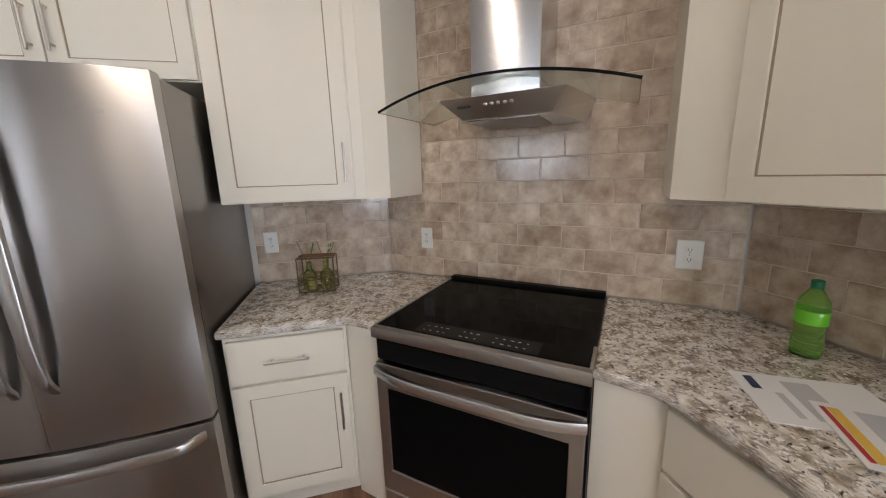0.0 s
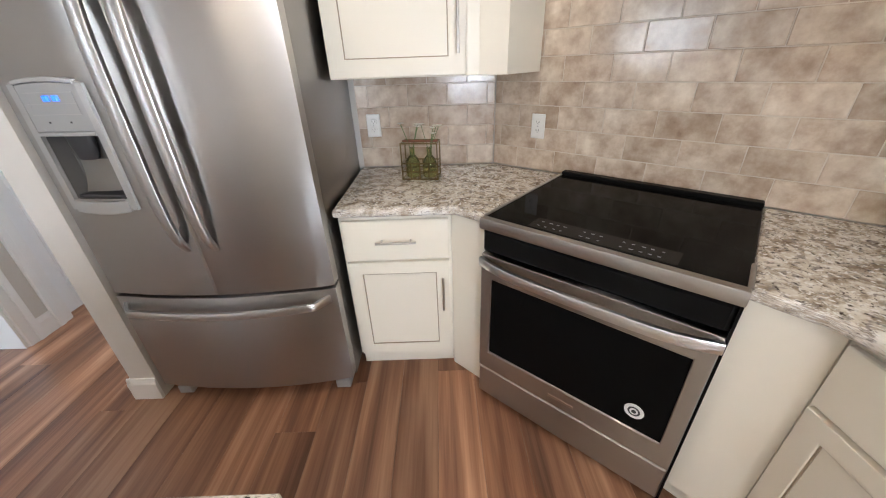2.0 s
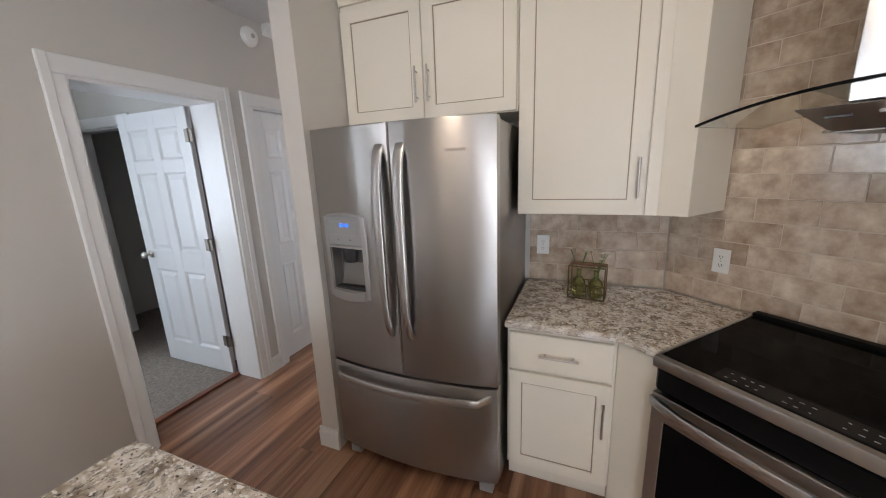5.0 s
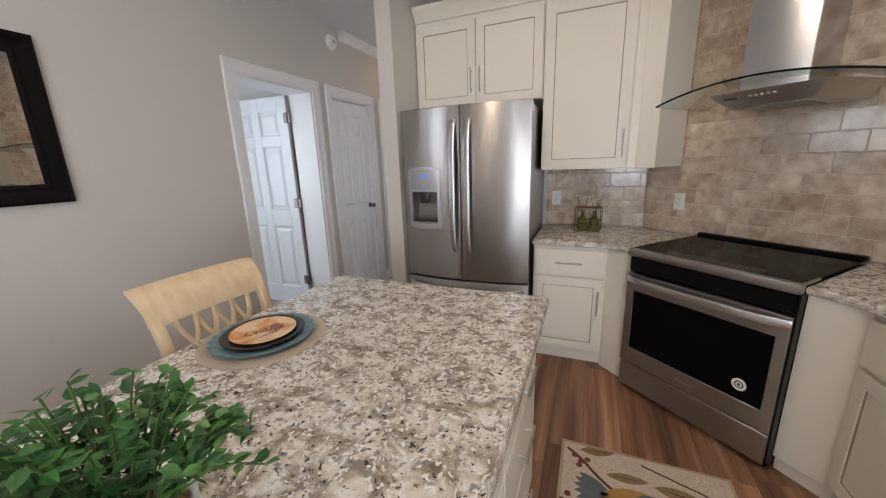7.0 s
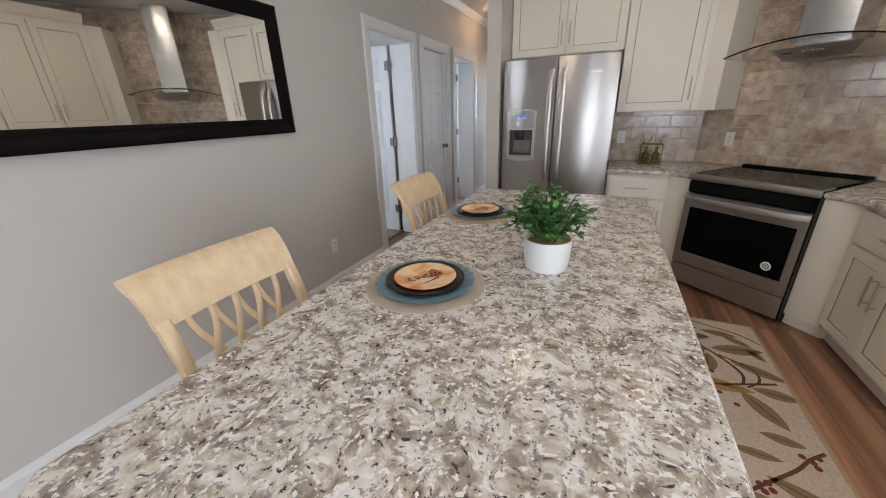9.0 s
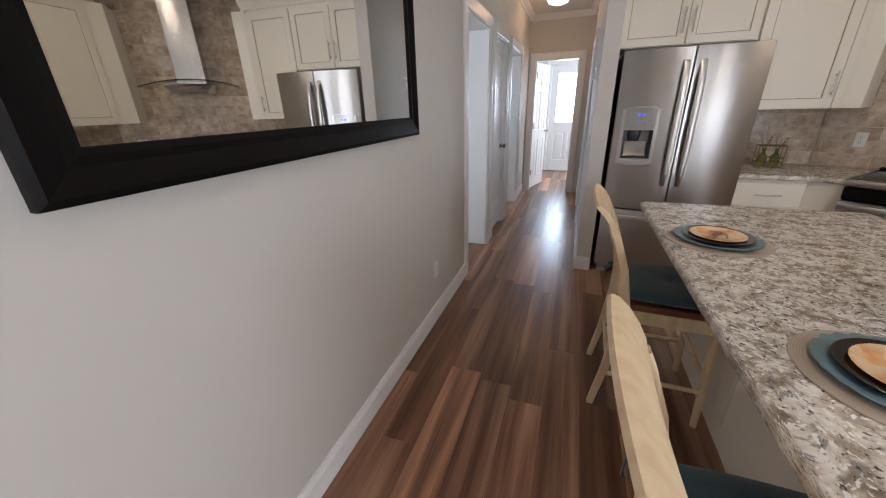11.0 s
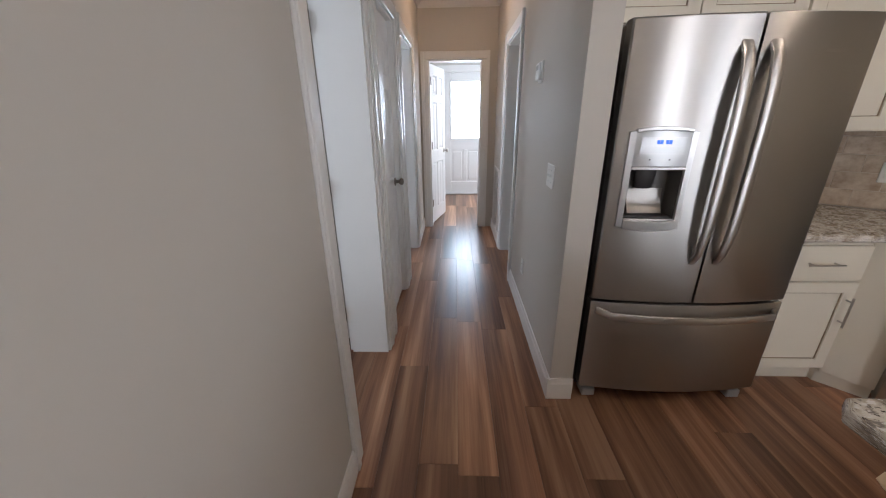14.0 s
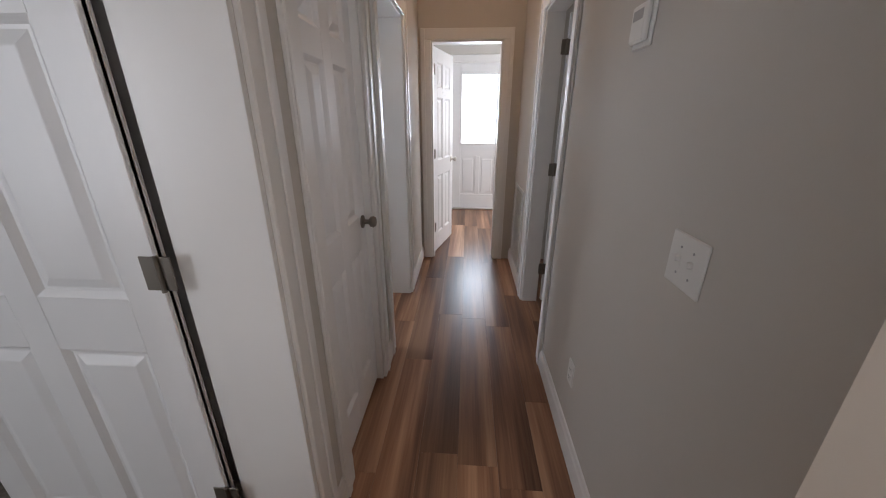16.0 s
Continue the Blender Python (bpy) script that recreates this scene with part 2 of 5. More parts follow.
def prism(points, z0, z1, bevel=0.0, into=None, seg=1):
    """A plan outline drawn up from z0 to z1."""
    b = bmesh.new()
    low, high = [b.verts.new((x, y, z0)) for x, y in points], [b.verts.new((x, y, z1)) for x, y in points]
    b.faces.new(low), b.faces.new(high)
    n = len(points)
    for i in range(n):
        b.faces.new((low[i], low[(i + 1) % n], high[(i + 1) % n], high[i]))
    bmesh.ops.recalc_face_normals(b, faces=b.faces)
    if bevel:
        edges = [e for e in b.edges if abs(e.verts[0].co.z - e.verts[1].co.z) < 1e-6]
        bmesh.ops.bevel(b, geom=edges, offset=bevel, segments=seg, affect="EDGES", profile=0.5)
    return b if into is None else add(into, b)


def lathe(profile, n=24, into=None, m=None):
    """A turned shape from (radius, height) pairs."""
    b = bmesh.new()
    rings = [[b.verts.new((r * math.cos(2 * math.pi * i / n), r * math.sin(2 * math.pi * i / n), z)) for i in range(n)] for r, z in profile]
    for a, c in zip(rings, rings[1:]):
        for i in range(n):
            b.faces.new((a[i], a[(i + 1) % n], c[(i + 1) % n], c[i]))
    b.faces.new(rings[0][::-1]), b.faces.new(rings[-1])
    if m is not None:
        b.transform(m)
    return b if into is None else add(into, b)


def sweep(path, w, h, side=(0, 0, 1), into=None, rounded=8):
    """A bar of width w across side and thickness h, along a path; rounded: number of corners of its section."""
    b, rings, path = bmesh.new(), [], [Vector(p) for p in path]
    for i, p in enumerate(path):
        along = (path[min(i + 1, len(path) - 1)] - path[max(i - 1, 0)]).normalized()
        u = Vector(side) - along * along.dot(Vector(side))
        u.normalize()
        q = along.cross(u)
        wi, hi = (w[i] if isinstance(w, (list, tuple)) else w) / 2, (h[i] if isinstance(h, (list, tuple)) else h) / 2
        if rounded == 4:
            pts = [(1, 1), (-1, 1), (-1, -1), (1, -1)]
        elif rounded == 8 and wi != hi:
            c = 0.7
            pts = [(1, c), (c, 1), (-c, 1), (-1, c), (-1, -c), (-c, -1), (c, -1), (1, -c)]
        else:
            pts = [(math.cos(2 * math.pi * k / rounded), math.sin(2 * math.pi * k / rounded)) for k in range(rounded)]
        rings.append([b.verts.new(p + u * (s * wi) + q * (t * hi)) for s, t in pts])
    n = len(rings[0])
    for a, c in zip(rings, rings[1:]):
        for i in range(n):
            b.faces.new((a[i], a[(i + 1) % n], c[(i + 1) % n], c[i]))
    b.faces.new(rings[0][::-1]), b.faces.new(rings[-1])
    return b if into is None else add(into, b)


def rod(a, c, r, into=None, n=8):
    side = (0, 0, 1) if abs(Vector(c)[2] - Vector(a)[2]) < 0.9 * (Vector(c) - Vector(a)).length else (1, 0, 0)
    return sweep([a, c], 2 * r, 2 * r, side, into, n)


# ---------- structure ----------
CEIL, TOP = 2.70, 0.90
LEFT, HALL, BACK, RIGHT, SOUTH, END, OUT = -1.10, -0.15, 3.135, 2.90, -4.8, 5.595, 7.76
DIAG = Matrix.LocRotScale((2.273, 2.59, 0), Euler((0, 0, math.atan2(-1.089, 1.234))), None)  # x along the slanted wall, y into it


def diag(s, o):
    p = DIAG @ Vector((s, -o, 0))
    return (p.x, p.y)


def wall_with_holes(name, axis, a0, a1, base, thick, holes, label, z1=CEIL, mat=None):
    """A wall along an axis, from a0 to a1, with openings (from, to, bottom, top)."""
    b = bmesh.new()
    cuts = sorted({a0, a1, *[h[0] for h in holes], *[h[1] for h in holes]})
    for p, q in zip(cuts, cuts[1:]):
        spans, low = [], 0.0
        for h in sorted(holes, key=lambda h: h[2]):
            if h[0] <= p and h[1] >= q:
                if h[2] > low:
                    spans.append((low, h[2]))
                low = h[3]
        spans.append((low, z1))
        for s, e in spans:
            if axis == "y":
                box(base, base + thick, p, q, s, e, into=b)
            else:
                box(p, q, base, base + thick, s, e, into=b)
    bmesh.ops.remove_doubles(b, verts=b.verts, dist=1e-5)
    return solid(name, b, mat or wall_paint, label, "wall")


DOOR_H = 2.095
D1, D2, D3, D4 = (1.995, 2.765), (3.03, 3.66), (3.95, 4.74), (3.91, 4.67)
wall_west = wall_with_holes("wall_west", "y", SOUTH, END, LEFT - 0.25, 0.25, [(*D1, 0, DOOR_H), (*D2, 0, DOOR_H), (*D3, 0, DOOR_H)], "light grey painted wall with three door openings")
wall_hall = wall_with_holes("wall_hall", "y", 2.37, END, HALL, 0.12, [(*D4, 0, DOOR_H)], "grey painted hall wall ending beside the refrigerator")
wall_end = wall_with_holes("wall_end", "x", LEFT - 0.25, HALL + 0.12, END, 0.12, [(-0.99, -0.33, 0, DOOR_H)], "warm lit hall end wall with a doorway")
wall_back = wall_with_holes("wall_back", "x", HALL + 0.122, 1.70, BACK + 0.012, 0.12, [], "grey wall behind the refrigerator")
wall_south = wall_with_holes("wall_south", "x", LEFT - 0.25, RIGHT + 0.12, SOUTH - 0.12, 0.12, [(1.75, 2.65, 0.7, 2.2)], "grey living room wall with a window")
wall_east = wall_with_holes("wall_east", "y", SOUTH, 2.06, RIGHT + 0.012, 0.12, [(-3.5, -1.5, 0.7, 2.2)], "grey painted wall behind the long counter")
b = box(-0.86, 0.90, 0.012, 0.13, 0, CEIL)
wall_diag = solid("wall_diag", b, wall_paint, "slanted corner wall behind the range", "wall", m=DIAG)
# rooms beyond the doors
wall_with_holes("wall_bedroom_west", "y", -0.6, 2.9, -3.32, 0.12, [(0.3, 1.5, 0.85, 2.15)], "grey bedroom wall with a window")
wall_with_holes("wall_closet_west", "y", 3.0, 3.75, -3.82, 0.1, [], "dim closet end wall")
wall_with_holes("wall_closet_east", "y", 3.0, 3.75, -2.0, 0.1, [], "dim closet end wall")
wall_with_holes("wall_bedroom_south", "x", -3.32, LEFT - 0.252, -0.72, 0.12, [], "plain bedroom wall")
wall_with_holes("wall_bedroom_north", "x", -3.9, LEFT - 0.252, 2.90, 0.10, [(-3.2, -2.42, 0, 2.05)], "grey bedroom wall with a closet opening")
wall_with_holes("wall_closet", "x", -4.0, -1.9, 3.75, 0.1, [], "dim closet back wall")
wall_with_holes("wall_bath_west", "y", 3.9, 5.9, -3.52, 0.12, [(4.05, 4.75, 0.9, 2.1)], "bathroom wall with a window")
wall_with_holes("wall_bath_north", "x", -3.4, LEFT - 0.252, 5.6, 0.12, [], "plain bathroom wall")
wall_with_holes("wall_side_room", "x", HALL + 0.122, 2.2, 5.6, 0.12, [], "plain side room wall")
wall_with_holes("wall_side_east", "y", 3.27, 5.6, 2.2, 0.12, [], "plain side room wall")
wall_with_holes("wall_utility_west", "y", END + 0.122, OUT, -1.75, 0.12, [], "plain utility room wall")
# opening added out of view, to let the utility fill light in
wall_with_holes("wall_utility_east", "y", END + 0.122, OUT, 1.2, 0.12, [(6.3, 7.4, 0.9, 2.1)], "plain utility room wall with an added, unseen window opening")
wall_with_holes("wall_utility_north", "x", -1.75, 1.32, OUT, 0.14, [(-0.89, -0.05, 0, 2.20)], "grey outer wall around the back door")
solid("ceiling", box(-4.85, 3.1, SOUTH - 0.15, OUT + 0.14, CEIL, CEIL + 0.12), ceiling_paint, "flat white painted ceiling", "ceiling")
solid("floor_carpet", box(-3.85, LEFT - 0.26, -0.6, 3.75, -0.02, 0.012, 0.003), carpet, "beige cut pile bedroom carpet", "floor")
solid("door_threshold", prism([(-1.385, D1[0]), (-1.335, D1[0]), (-1.335, D1[1]), (-1.385, D1[1])], 0.001, 0.017, 0.006, seg=2), seat_wood, "brown wooden carpet strip in the bedroom doorway", "threshold")
solid("ground", box(-300, 300, -300, 300, -0.5, -0.4), painted("ground_soil", (0.28, 0.26, 0.2), (0.2, 0.22, 0.12), 0.9), "pale dry ground around the house", "ground")

BASE_PROFILE = [(0, 0), (0.016, 0), (0.016, 0.095), (0.011, 0.105), (0.008, 0.125), (0, 0.125)]


def moulding(name, p, q, normal, label, profile=BASE_PROFILE, mat=None, z=0.0):
    """A profiled board along the foot of a wall from p to q."""
    b = bmesh.new()
    n = Vector((*normal, 0))
    ends = [[b.verts.new(Vector((*e, z)) + n * o + Vector((0, 0, h))) for o, h in profile] for e in (p, q)]
    k = len(profile)
    for i in range(k):
        b.faces.new((ends[0][i], ends[0][(i + 1) % k], ends[1][(i + 1) % k], ends[1][i]))
    b.faces.new(ends[0]), b.faces.new(ends[1][::-1])
    return solid(name, b, mat or trim_paint, label, "trim")


CW = 0.088
for p, q, nrm in [((LEFT, SOUTH), (LEFT, D1[0] - CW), (1, 0)), ((LEFT, D1[1] + CW), (LEFT, D2[0] - CW), (1, 0)), ((LEFT, D2[1] + CW), (LEFT, D3[0] - CW), (1, 0)), ((LEFT, D3[1] + CW), (LEFT, END), (1, 0)), ((HALL, 2.354), (HALL, D4[0] - CW), (-1, 0)), ((HALL, D4[1] + CW), (HALL, END), (-1, 0)), ((HALL - 0.016, 2.37), (HALL + 0.12, 2.37), (0, -1)), ((-1.36, 2.9), (-2.33, 2.9), (0, -1)), ((LEFT, SOUTH), (RIGHT, SOUTH), (0, 1)), ((-1.75, OUT), (-0.98, OUT), (0, -1))]:
    moulding("baseboard", p, q, nrm, "white painted baseboard with a stepped top")
CROWN = [(0, 0), (0.012, 0), (0.02, 0.02), (0.06, 0.055), (0.07, 0.075), (0, 0.075)]
moulding("trim_crown", (LEFT, D2[0] + 0.2), (LEFT, END), (1, 0), "white crown moulding under the hall ceiling", CROWN, z=CEIL - 0.075)
moulding("trim_crown", (HALL, 2.4), (HALL, END), (-1, 0), "white crown moulding under the hall ceiling", CROWN, z=CEIL - 0.075)
moulding("trim_crown", (LEFT, END), (HALL, END), (0, -1), "white crown moulding under the hall ceiling", CROWN, z=CEIL - 0.075)


def casing(name, axis, a0, a1, face, sign, depth, top=DOOR_H, label="white door casing with a stepped profile"):
    """Casing round an opening on one face of a wall, with the jamb lining that runs depth into it."""
    t = thing(name, Matrix.Translation((face, a0, 0) if axis == "y" else (a0, face, 0)), label, "door casing", "", "structure")

    def put(part_name, p0, p1, o0, o1, z0, z1, bev=0.004):
        o0, o1 = sorted((o0 * sign, o1 * sign))
        p0, p1 = p0 - a0, p1 - a0
        part(part_name, box(o0, o1, p0, p1, z0, z1, bev) if axis == "y" else box(p0, p1, o0, o1, z0, z1, bev), trim_paint, t)
    for e, s in ((a0, -1), (a1, 1)):
        lo, hi = sorted((e - s * 0.004, e + s * CW))
        put("side_casing", lo, hi, 0.0, 0.016, 0, top - 0.003)
        lo, hi = sorted((e + s * CW * 0.55, e + s * CW))
        put("outer_bead", lo, hi, 0.0162, 0.023, 0, top + CW)
        lo, hi = sorted((e + s * 0.002, e - s * 0.018))
        put("jamb", lo, hi, -0.001, -depth, 0, top - 0.018, 0.001)
    put("head_casing", a0 - CW, a1 + CW, 0.0, 0.0165, top - 0.002, top + CW)
    put("head_jamb", a0 - 0.002, a1 + 0.002, -0.001, -depth, top - 0.018, top + 0.002, 0.001)
    return t


casing("door_casing_1", "y", *D1, LEFT, 1, 0.25)
casing("door_casing_2", "y", *D2, LEFT, 1, 0.25)
casing("door_casing_3", "y", *D3, LEFT, 1, 0.25)
casing("door_casing_4", "y", *D4, HALL, -1, 0.12)
casing("door_casing_5", "x", -0.99, -0.33, END, -1, 0.12)
casing("door_casing_6", "x", -0.89, -0.05, OUT, -1, 0.14, 2.20)


def panel_door(name, width, m, label, knob=True, hinge_side=1, height=2.06, knob_mat=None, swing=1):
    """A six-panel door leaf; its hinge edge is at x = 0 and it runs along +x, its thickness along y."""
    d = thing(name, m, label, "door", "", "structure")
    b, t = bmesh.new(), 0.035
    st, mid = 0.105, 0.09
    cols = [(st, (width - mid) / 2), ((width + mid) / 2, width - st)]
    rows = [(0.19, 0.84), (1.0, 1.62), (1.71, 1.94)]
    box(0, width, 0.013, t - 0.013, 0.0, height, into=b)
    for x0, x1 in ((0, st), (cols[0][1], cols[1][0]), (width - st, width)):
        box(x0, x1, 0, t, 0, height, 0.002, b)
    for z0, z1 in ((0, 0.19), (0.84, 1.0), (1.62, 1.71), (1.94, height)):
        for x0, x1 in cols:
            box(x0, x1, 0.0004, t - 0.0004, z0, z1, 0.0, b)
    part("leaf", b, door_paint, d)
    for x0, x1 in cols:
        for z0, z1 in rows:
            b = bmesh.new()
            for y, s in ((0.0, -1), (t, 1)):
                rings = []
                for inset, sink in ((-0.001, 0.0006), (0.004, 0.0035), (0.016, 0.0125), (0.024, 0.0128), (0.050, 0.0036), (0.054, 0.0028)):
                    rings.append([b.verts.new((x, y - s * sink, z)) for x, z in ((x0 + inset, z0 + inset), (x1 - inset, z0 + inset), (x1 - inset, z1 - inset), (x0 + inset, z1 - inset))])
                for p, q in zip(rings, rings[1:]):
                    for k in range(4):
                        b.faces.new((p[k], p[(k + 1) % 4], q[(k + 1) % 4], q[k]))
                b.faces.new(rings[-1])
            part("panel", b, door_paint, d)
    if knob:
        for y, s in ((0, -1), (t, 1)):
            part("knob", lathe([(0.031, 0), (0.031, 0.006), (0.012, 0.012), (0.011, 0.032), (0.024, 0.042), (0.028, 0.055), (0.022, 0.066), (0.008, 0.07)], 20, m=pose(width - 0.065, y, 0.965, 90 if s < 0 else -90)), knob_mat or nickel, d, "satin nickel knob", True)
    for z in (0.24, 1.03, 1.82):
        b = box(-0.040, 0.040, -0.003 if swing > 0 else t - 0.001, 0.001 if swing > 0 else t + 0.003, z, z + 0.09, 0.0015)
        rod((-0.006, -0.005 if swing > 0 else t + 0.005, z - 0.003), (-0.006, -0.005 if swing > 0 else t + 0.005, z + 0.093), 0.006, b)
        part("hinge", b, brass_worn, d, "dull nickel butt hinge")
    return d


casing("door_casing_7", "x", -3.2, -2.42, 2.90, -1, 0.10, 2.05)
panel_door("door_7", 0.62, pose(-3.17, 2.872, 0.02, 0, 0, -32), "white six-panel closet door standing open in shade")
panel_door("door_1", 0.80, pose(-1.38, 2.755, 0.018, 0, 0, 180), "white six-panel door standing open into the bedroom", swing=-1)
panel_door("door_2", 0.615, pose(LEFT - 0.035, 3.035 + 0.01, 0.012, 0, 0, 90), "white six-panel closet door, closed", swing=-1, knob_mat=brass_worn)
panel_door("door_3", 0.74, pose(-1.38, 4.72, 0.018, 0, 0, 178), "white six-panel door standing open into a bright room", swing=-1)
panel_door("door_4", 0.72, pose(0.0, 4.652, 0.012, 0, 0, -4), "white six-panel door open into a dim room")
panel_door("door_5", 0.66, pose(-0.975, 5.735, 0.012, 0, 0, 76), "white six-panel door ajar at the hall end")

# back door with its glazed upper half
d = thing("door_6", Matrix.Translation((-0.87, OUT + 0.03, 0)), "white half-glazed back door with two lower panels, bright daylight behind", "door", "", "structure")
b = bmesh.new()
for x0, x1, z0, z1 in ((0, 0.13, 0.02, 2.18), (0.67, 0.80, 0.02, 2.18), (0.13, 0.67, 0.02, 0.25), (0.13, 0.67, 0.86, 1.05), (0.13, 0.67, 2.04, 2.18), (0.365, 0.435, 0.25, 0.86)):
    box(x0, x1, 0, 0.045, z0, z1, 0.003, b)
box(0.12, 0.68, 0.012, 0.034, 0.24, 0.87, into=b)
part("leaf", b, door_paint, d)
for x0, x1 in ((0.16, 0.335), (0.465, 0.64)):
    part("panel", box(x0, x1, 0.005, 0.04, 0.29, 0.82, 0.01), door_paint, d)
b = bmesh.new()
for x0, x1, z0, z1 in ((0.115, 0.14, 1.035, 2.055), (0.66, 0.685, 1.035, 2.055), (0.14, 0.66, 1.035, 1.06), (0.14, 0.66, 2.03, 2.055)):
    box(x0, x1, -0.006, 0.05, z0, z1, 0.003, b)
part("glazing_bead", b, door_paint, d)
part("knob", lathe([(0.031, 0), (0.031, 0.006), (0.012, 0.012), (0.026, 0.045), (0.02, 0.06)], 16, m=pose(0.735, 0, 0.95, 90)), nickel, d, "satin nickel knob", True)
solid("door_threshold", box(-0.89, -0.05, OUT - 0.03, OUT + 0.13, 0.004, 0.022, 0.004), steel_bright, "aluminium threshold under the back door", "threshold")

# window frames of the living side and the bedroom
for i, (at, W) in enumerate(((pose(1.75, SOUTH, 0.7), 0.9), (pose(RIGHT + 0.012, -3.5, 0.7, 0, 0, 90), 2.0))):
    w = thing("window_%d" % (i + 1), at, "white framed double-hung window in daylight", "window", "", "structure")
    b = bmesh.new()
    for p in ((0, 0.05, 0, 1.5), (W - 0.05, W, 0, 1.5), (0.05, W - 0.05, 0, 0.05), (0.05, W - 0.05, 1.45, 1.5), (0.05, W - 0.05, 0.72, 0.77), (W / 2 - 0.03, W / 2 + 0.03, 0.05, 1.45)):
        box(p[0], p[1], -0.08, -0.02, p[2], p[3], 0.003, b)
    part("window_frame", b, trim_paint, w)
    part("window_sill", box(-0.06, W + 0.06, -0.02, 0.05, -0.03, 0.0, 0.004), trim_paint, w)

# ---------- cabinets and counters ----------


def bar_handle(length, vertical, x, z, y, parent):
    b, r, o = bmesh.new(), 0.0055, 0.03
    h = length / 2
    if vertical:
        rod((x, y - o, z - h), (x, y - o, z + h), r, b, 10)
        for s in (-0.36, 0.36):
            rod((x, y, z + s * length), (x, y - o, z + s * length), 0.0045, b)
    else:
        rod((x - h, y - o, z), (x + h, y - o, z), r, b, 10)
        for s in (-0.36, 0.36):
            rod((x + s * length, y, z), (x + s * length, y - o, z), 0.0045, b)
    return part("handle", b, nickel, parent, "satin nickel bar pull", True)


def ring_frame(x0, x1, z0, z1, rails, y0, y1, bevel=0.002):
    """A flat frame in one piece; rails: left, right, bottom, top."""
    b = bmesh.new()
    l, r, lo, hi = rails
    o, i = ((x0, z0), (x1, z0), (x1, z1), (x0, z1)), ((x0 + l, z0 + lo), (x1 - r, z0 + lo), (x1 - r, z1 - hi), (x0 + l, z1 - hi))
    rows = [[b.verts.new((x, y, z)) for x, z in c] for c, y in ((o, y0), (i, y0), (i, y1), (o, y1))]
    for p, q in zip(rows, rows[1:] + rows[:1]):
        for k in range(4):
            b.faces.new((p[k], p[(k + 1) % 4], q[(k + 1) % 4], q[k]))
    edges = [e for e in b.edges if abs(e.verts[0].co.y - y0) < 1e-6 and abs(e.verts[1].co.y - y0) < 1e-6 and (abs(e.verts[0].co.x - e.verts[1].co.x) < 1e-6 or abs(e.verts[0].co.z - e.verts[1].co.z) < 1e-6)]
    bmesh.ops.recalc_face_normals(b, faces=b.faces)
    bmesh.ops.bevel(b, geom=edges, offset=bevel, segments=2, affect="EDGES", profile=0.5)
    return b


def cab_door(parent, x0, x1, z0, z1, handle=None, rail=0.058, name="door", y=0.0):
    """A recessed-panel front; handle: (side, 'top' or 'bottom') for an upright pull."""
    t = 0.02
    b = ring_frame(x0, x1, z0, z1, (rail, rail, rail, rail), y - t, y, 0.0022)
    door = part(name, b, cabinet_paint, parent)
    box_in = (x0 + rail, x1 - rail, z0 + rail, z1 - rail)
    part("panel", box(box_in[0] - 0.004, box_in[1] + 0.004, y - t + 0.009, y - 0.003, box_in[2] - 0.004, box_in[3] + 0.004), cabinet_paint, door)
    b, g = bmesh.new(), 0.0042
    for p in ((box_in[0], box_in[0] + g, box_in[2], box_in[3]), (box_in[1] - g, box_in[1], box_in[2], box_in[3]), (box_in[0] + g, box_in[1] - g, box_in[2], box_in[2] + g), (box_in[0] + g, box_in[1] - g, box_in[3] - g, box_in[3])):
        box(p[0], p[1], y - t + 0.005, y - 0.004, p[2], p[3], into=b)
    part("glaze_line", b, glaze, door, "brown glaze line in the panel's edge")
    if handle:
        side, where = handle
        hx = x0 + 0.03 if side == "l" else x1 - 0.03
        hz = {"top": z1 - 0.16, "bottom": z0 + 0.16}[where]
        bar_handle(0.17, True, hx, hz, y - t, door)
    return door


def cab_drawer(parent, x0, x1, z0, z1, y=0.0, handle=True):
    d = part("drawer", box(x0, x1, y - 0.02, y, z0, z1, 0.003), cabinet_paint, parent)
    if handle:
        bar_handle(min(0.17, (x1 - x0) * 0.5), False, (x0 + x1) / 2, (z0 + z1) / 2, y - 0.02, d)
    return d


def base_cabinet(m, width, depth, label, layout, toe=True):
    """Local axes: x along the front, the front at y = 0 facing -y."""
    c = thing("base_cabinet", m, label, "cabinet", "kitchen cabinets")
    b = box(0, width, 0.001, depth, 0.105, TOP - 0.04, 0.001)
    part("body", b, cabinet_paint, c)
    part("toe_kick", box(0, width, 0.045, depth, 0.0, 0.104), cabinet_paint, c)
    layout(c, width)
    return c


def drawer_door(side):
    def put(c, w):
        cab_drawer(c, 0.012, w - 0.012, 0.655, 0.838)
        cab_door(c, 0.012, w - 0.012, 0.115, 0.64, (side, "top"))
    return put


def drawer_two_doors(c, w):
    cab_drawer(c, 0.012, w - 0.012, 0.655, 0.838)
    cab_door(c, 0.012, w / 2 - 0.003, 0.115, 0.64, ("r", "top"))
    cab_door(c, w / 2 + 0.003, w - 0.012, 0.115, 0.64, ("l", "top"))


def three_drawers(c, w):
    for z0, z1 in ((0.655, 0.838), (0.40, 0.64), (0.115, 0.385)):
        cab_drawer(c, 0.012, w - 0.012, z0, z1)


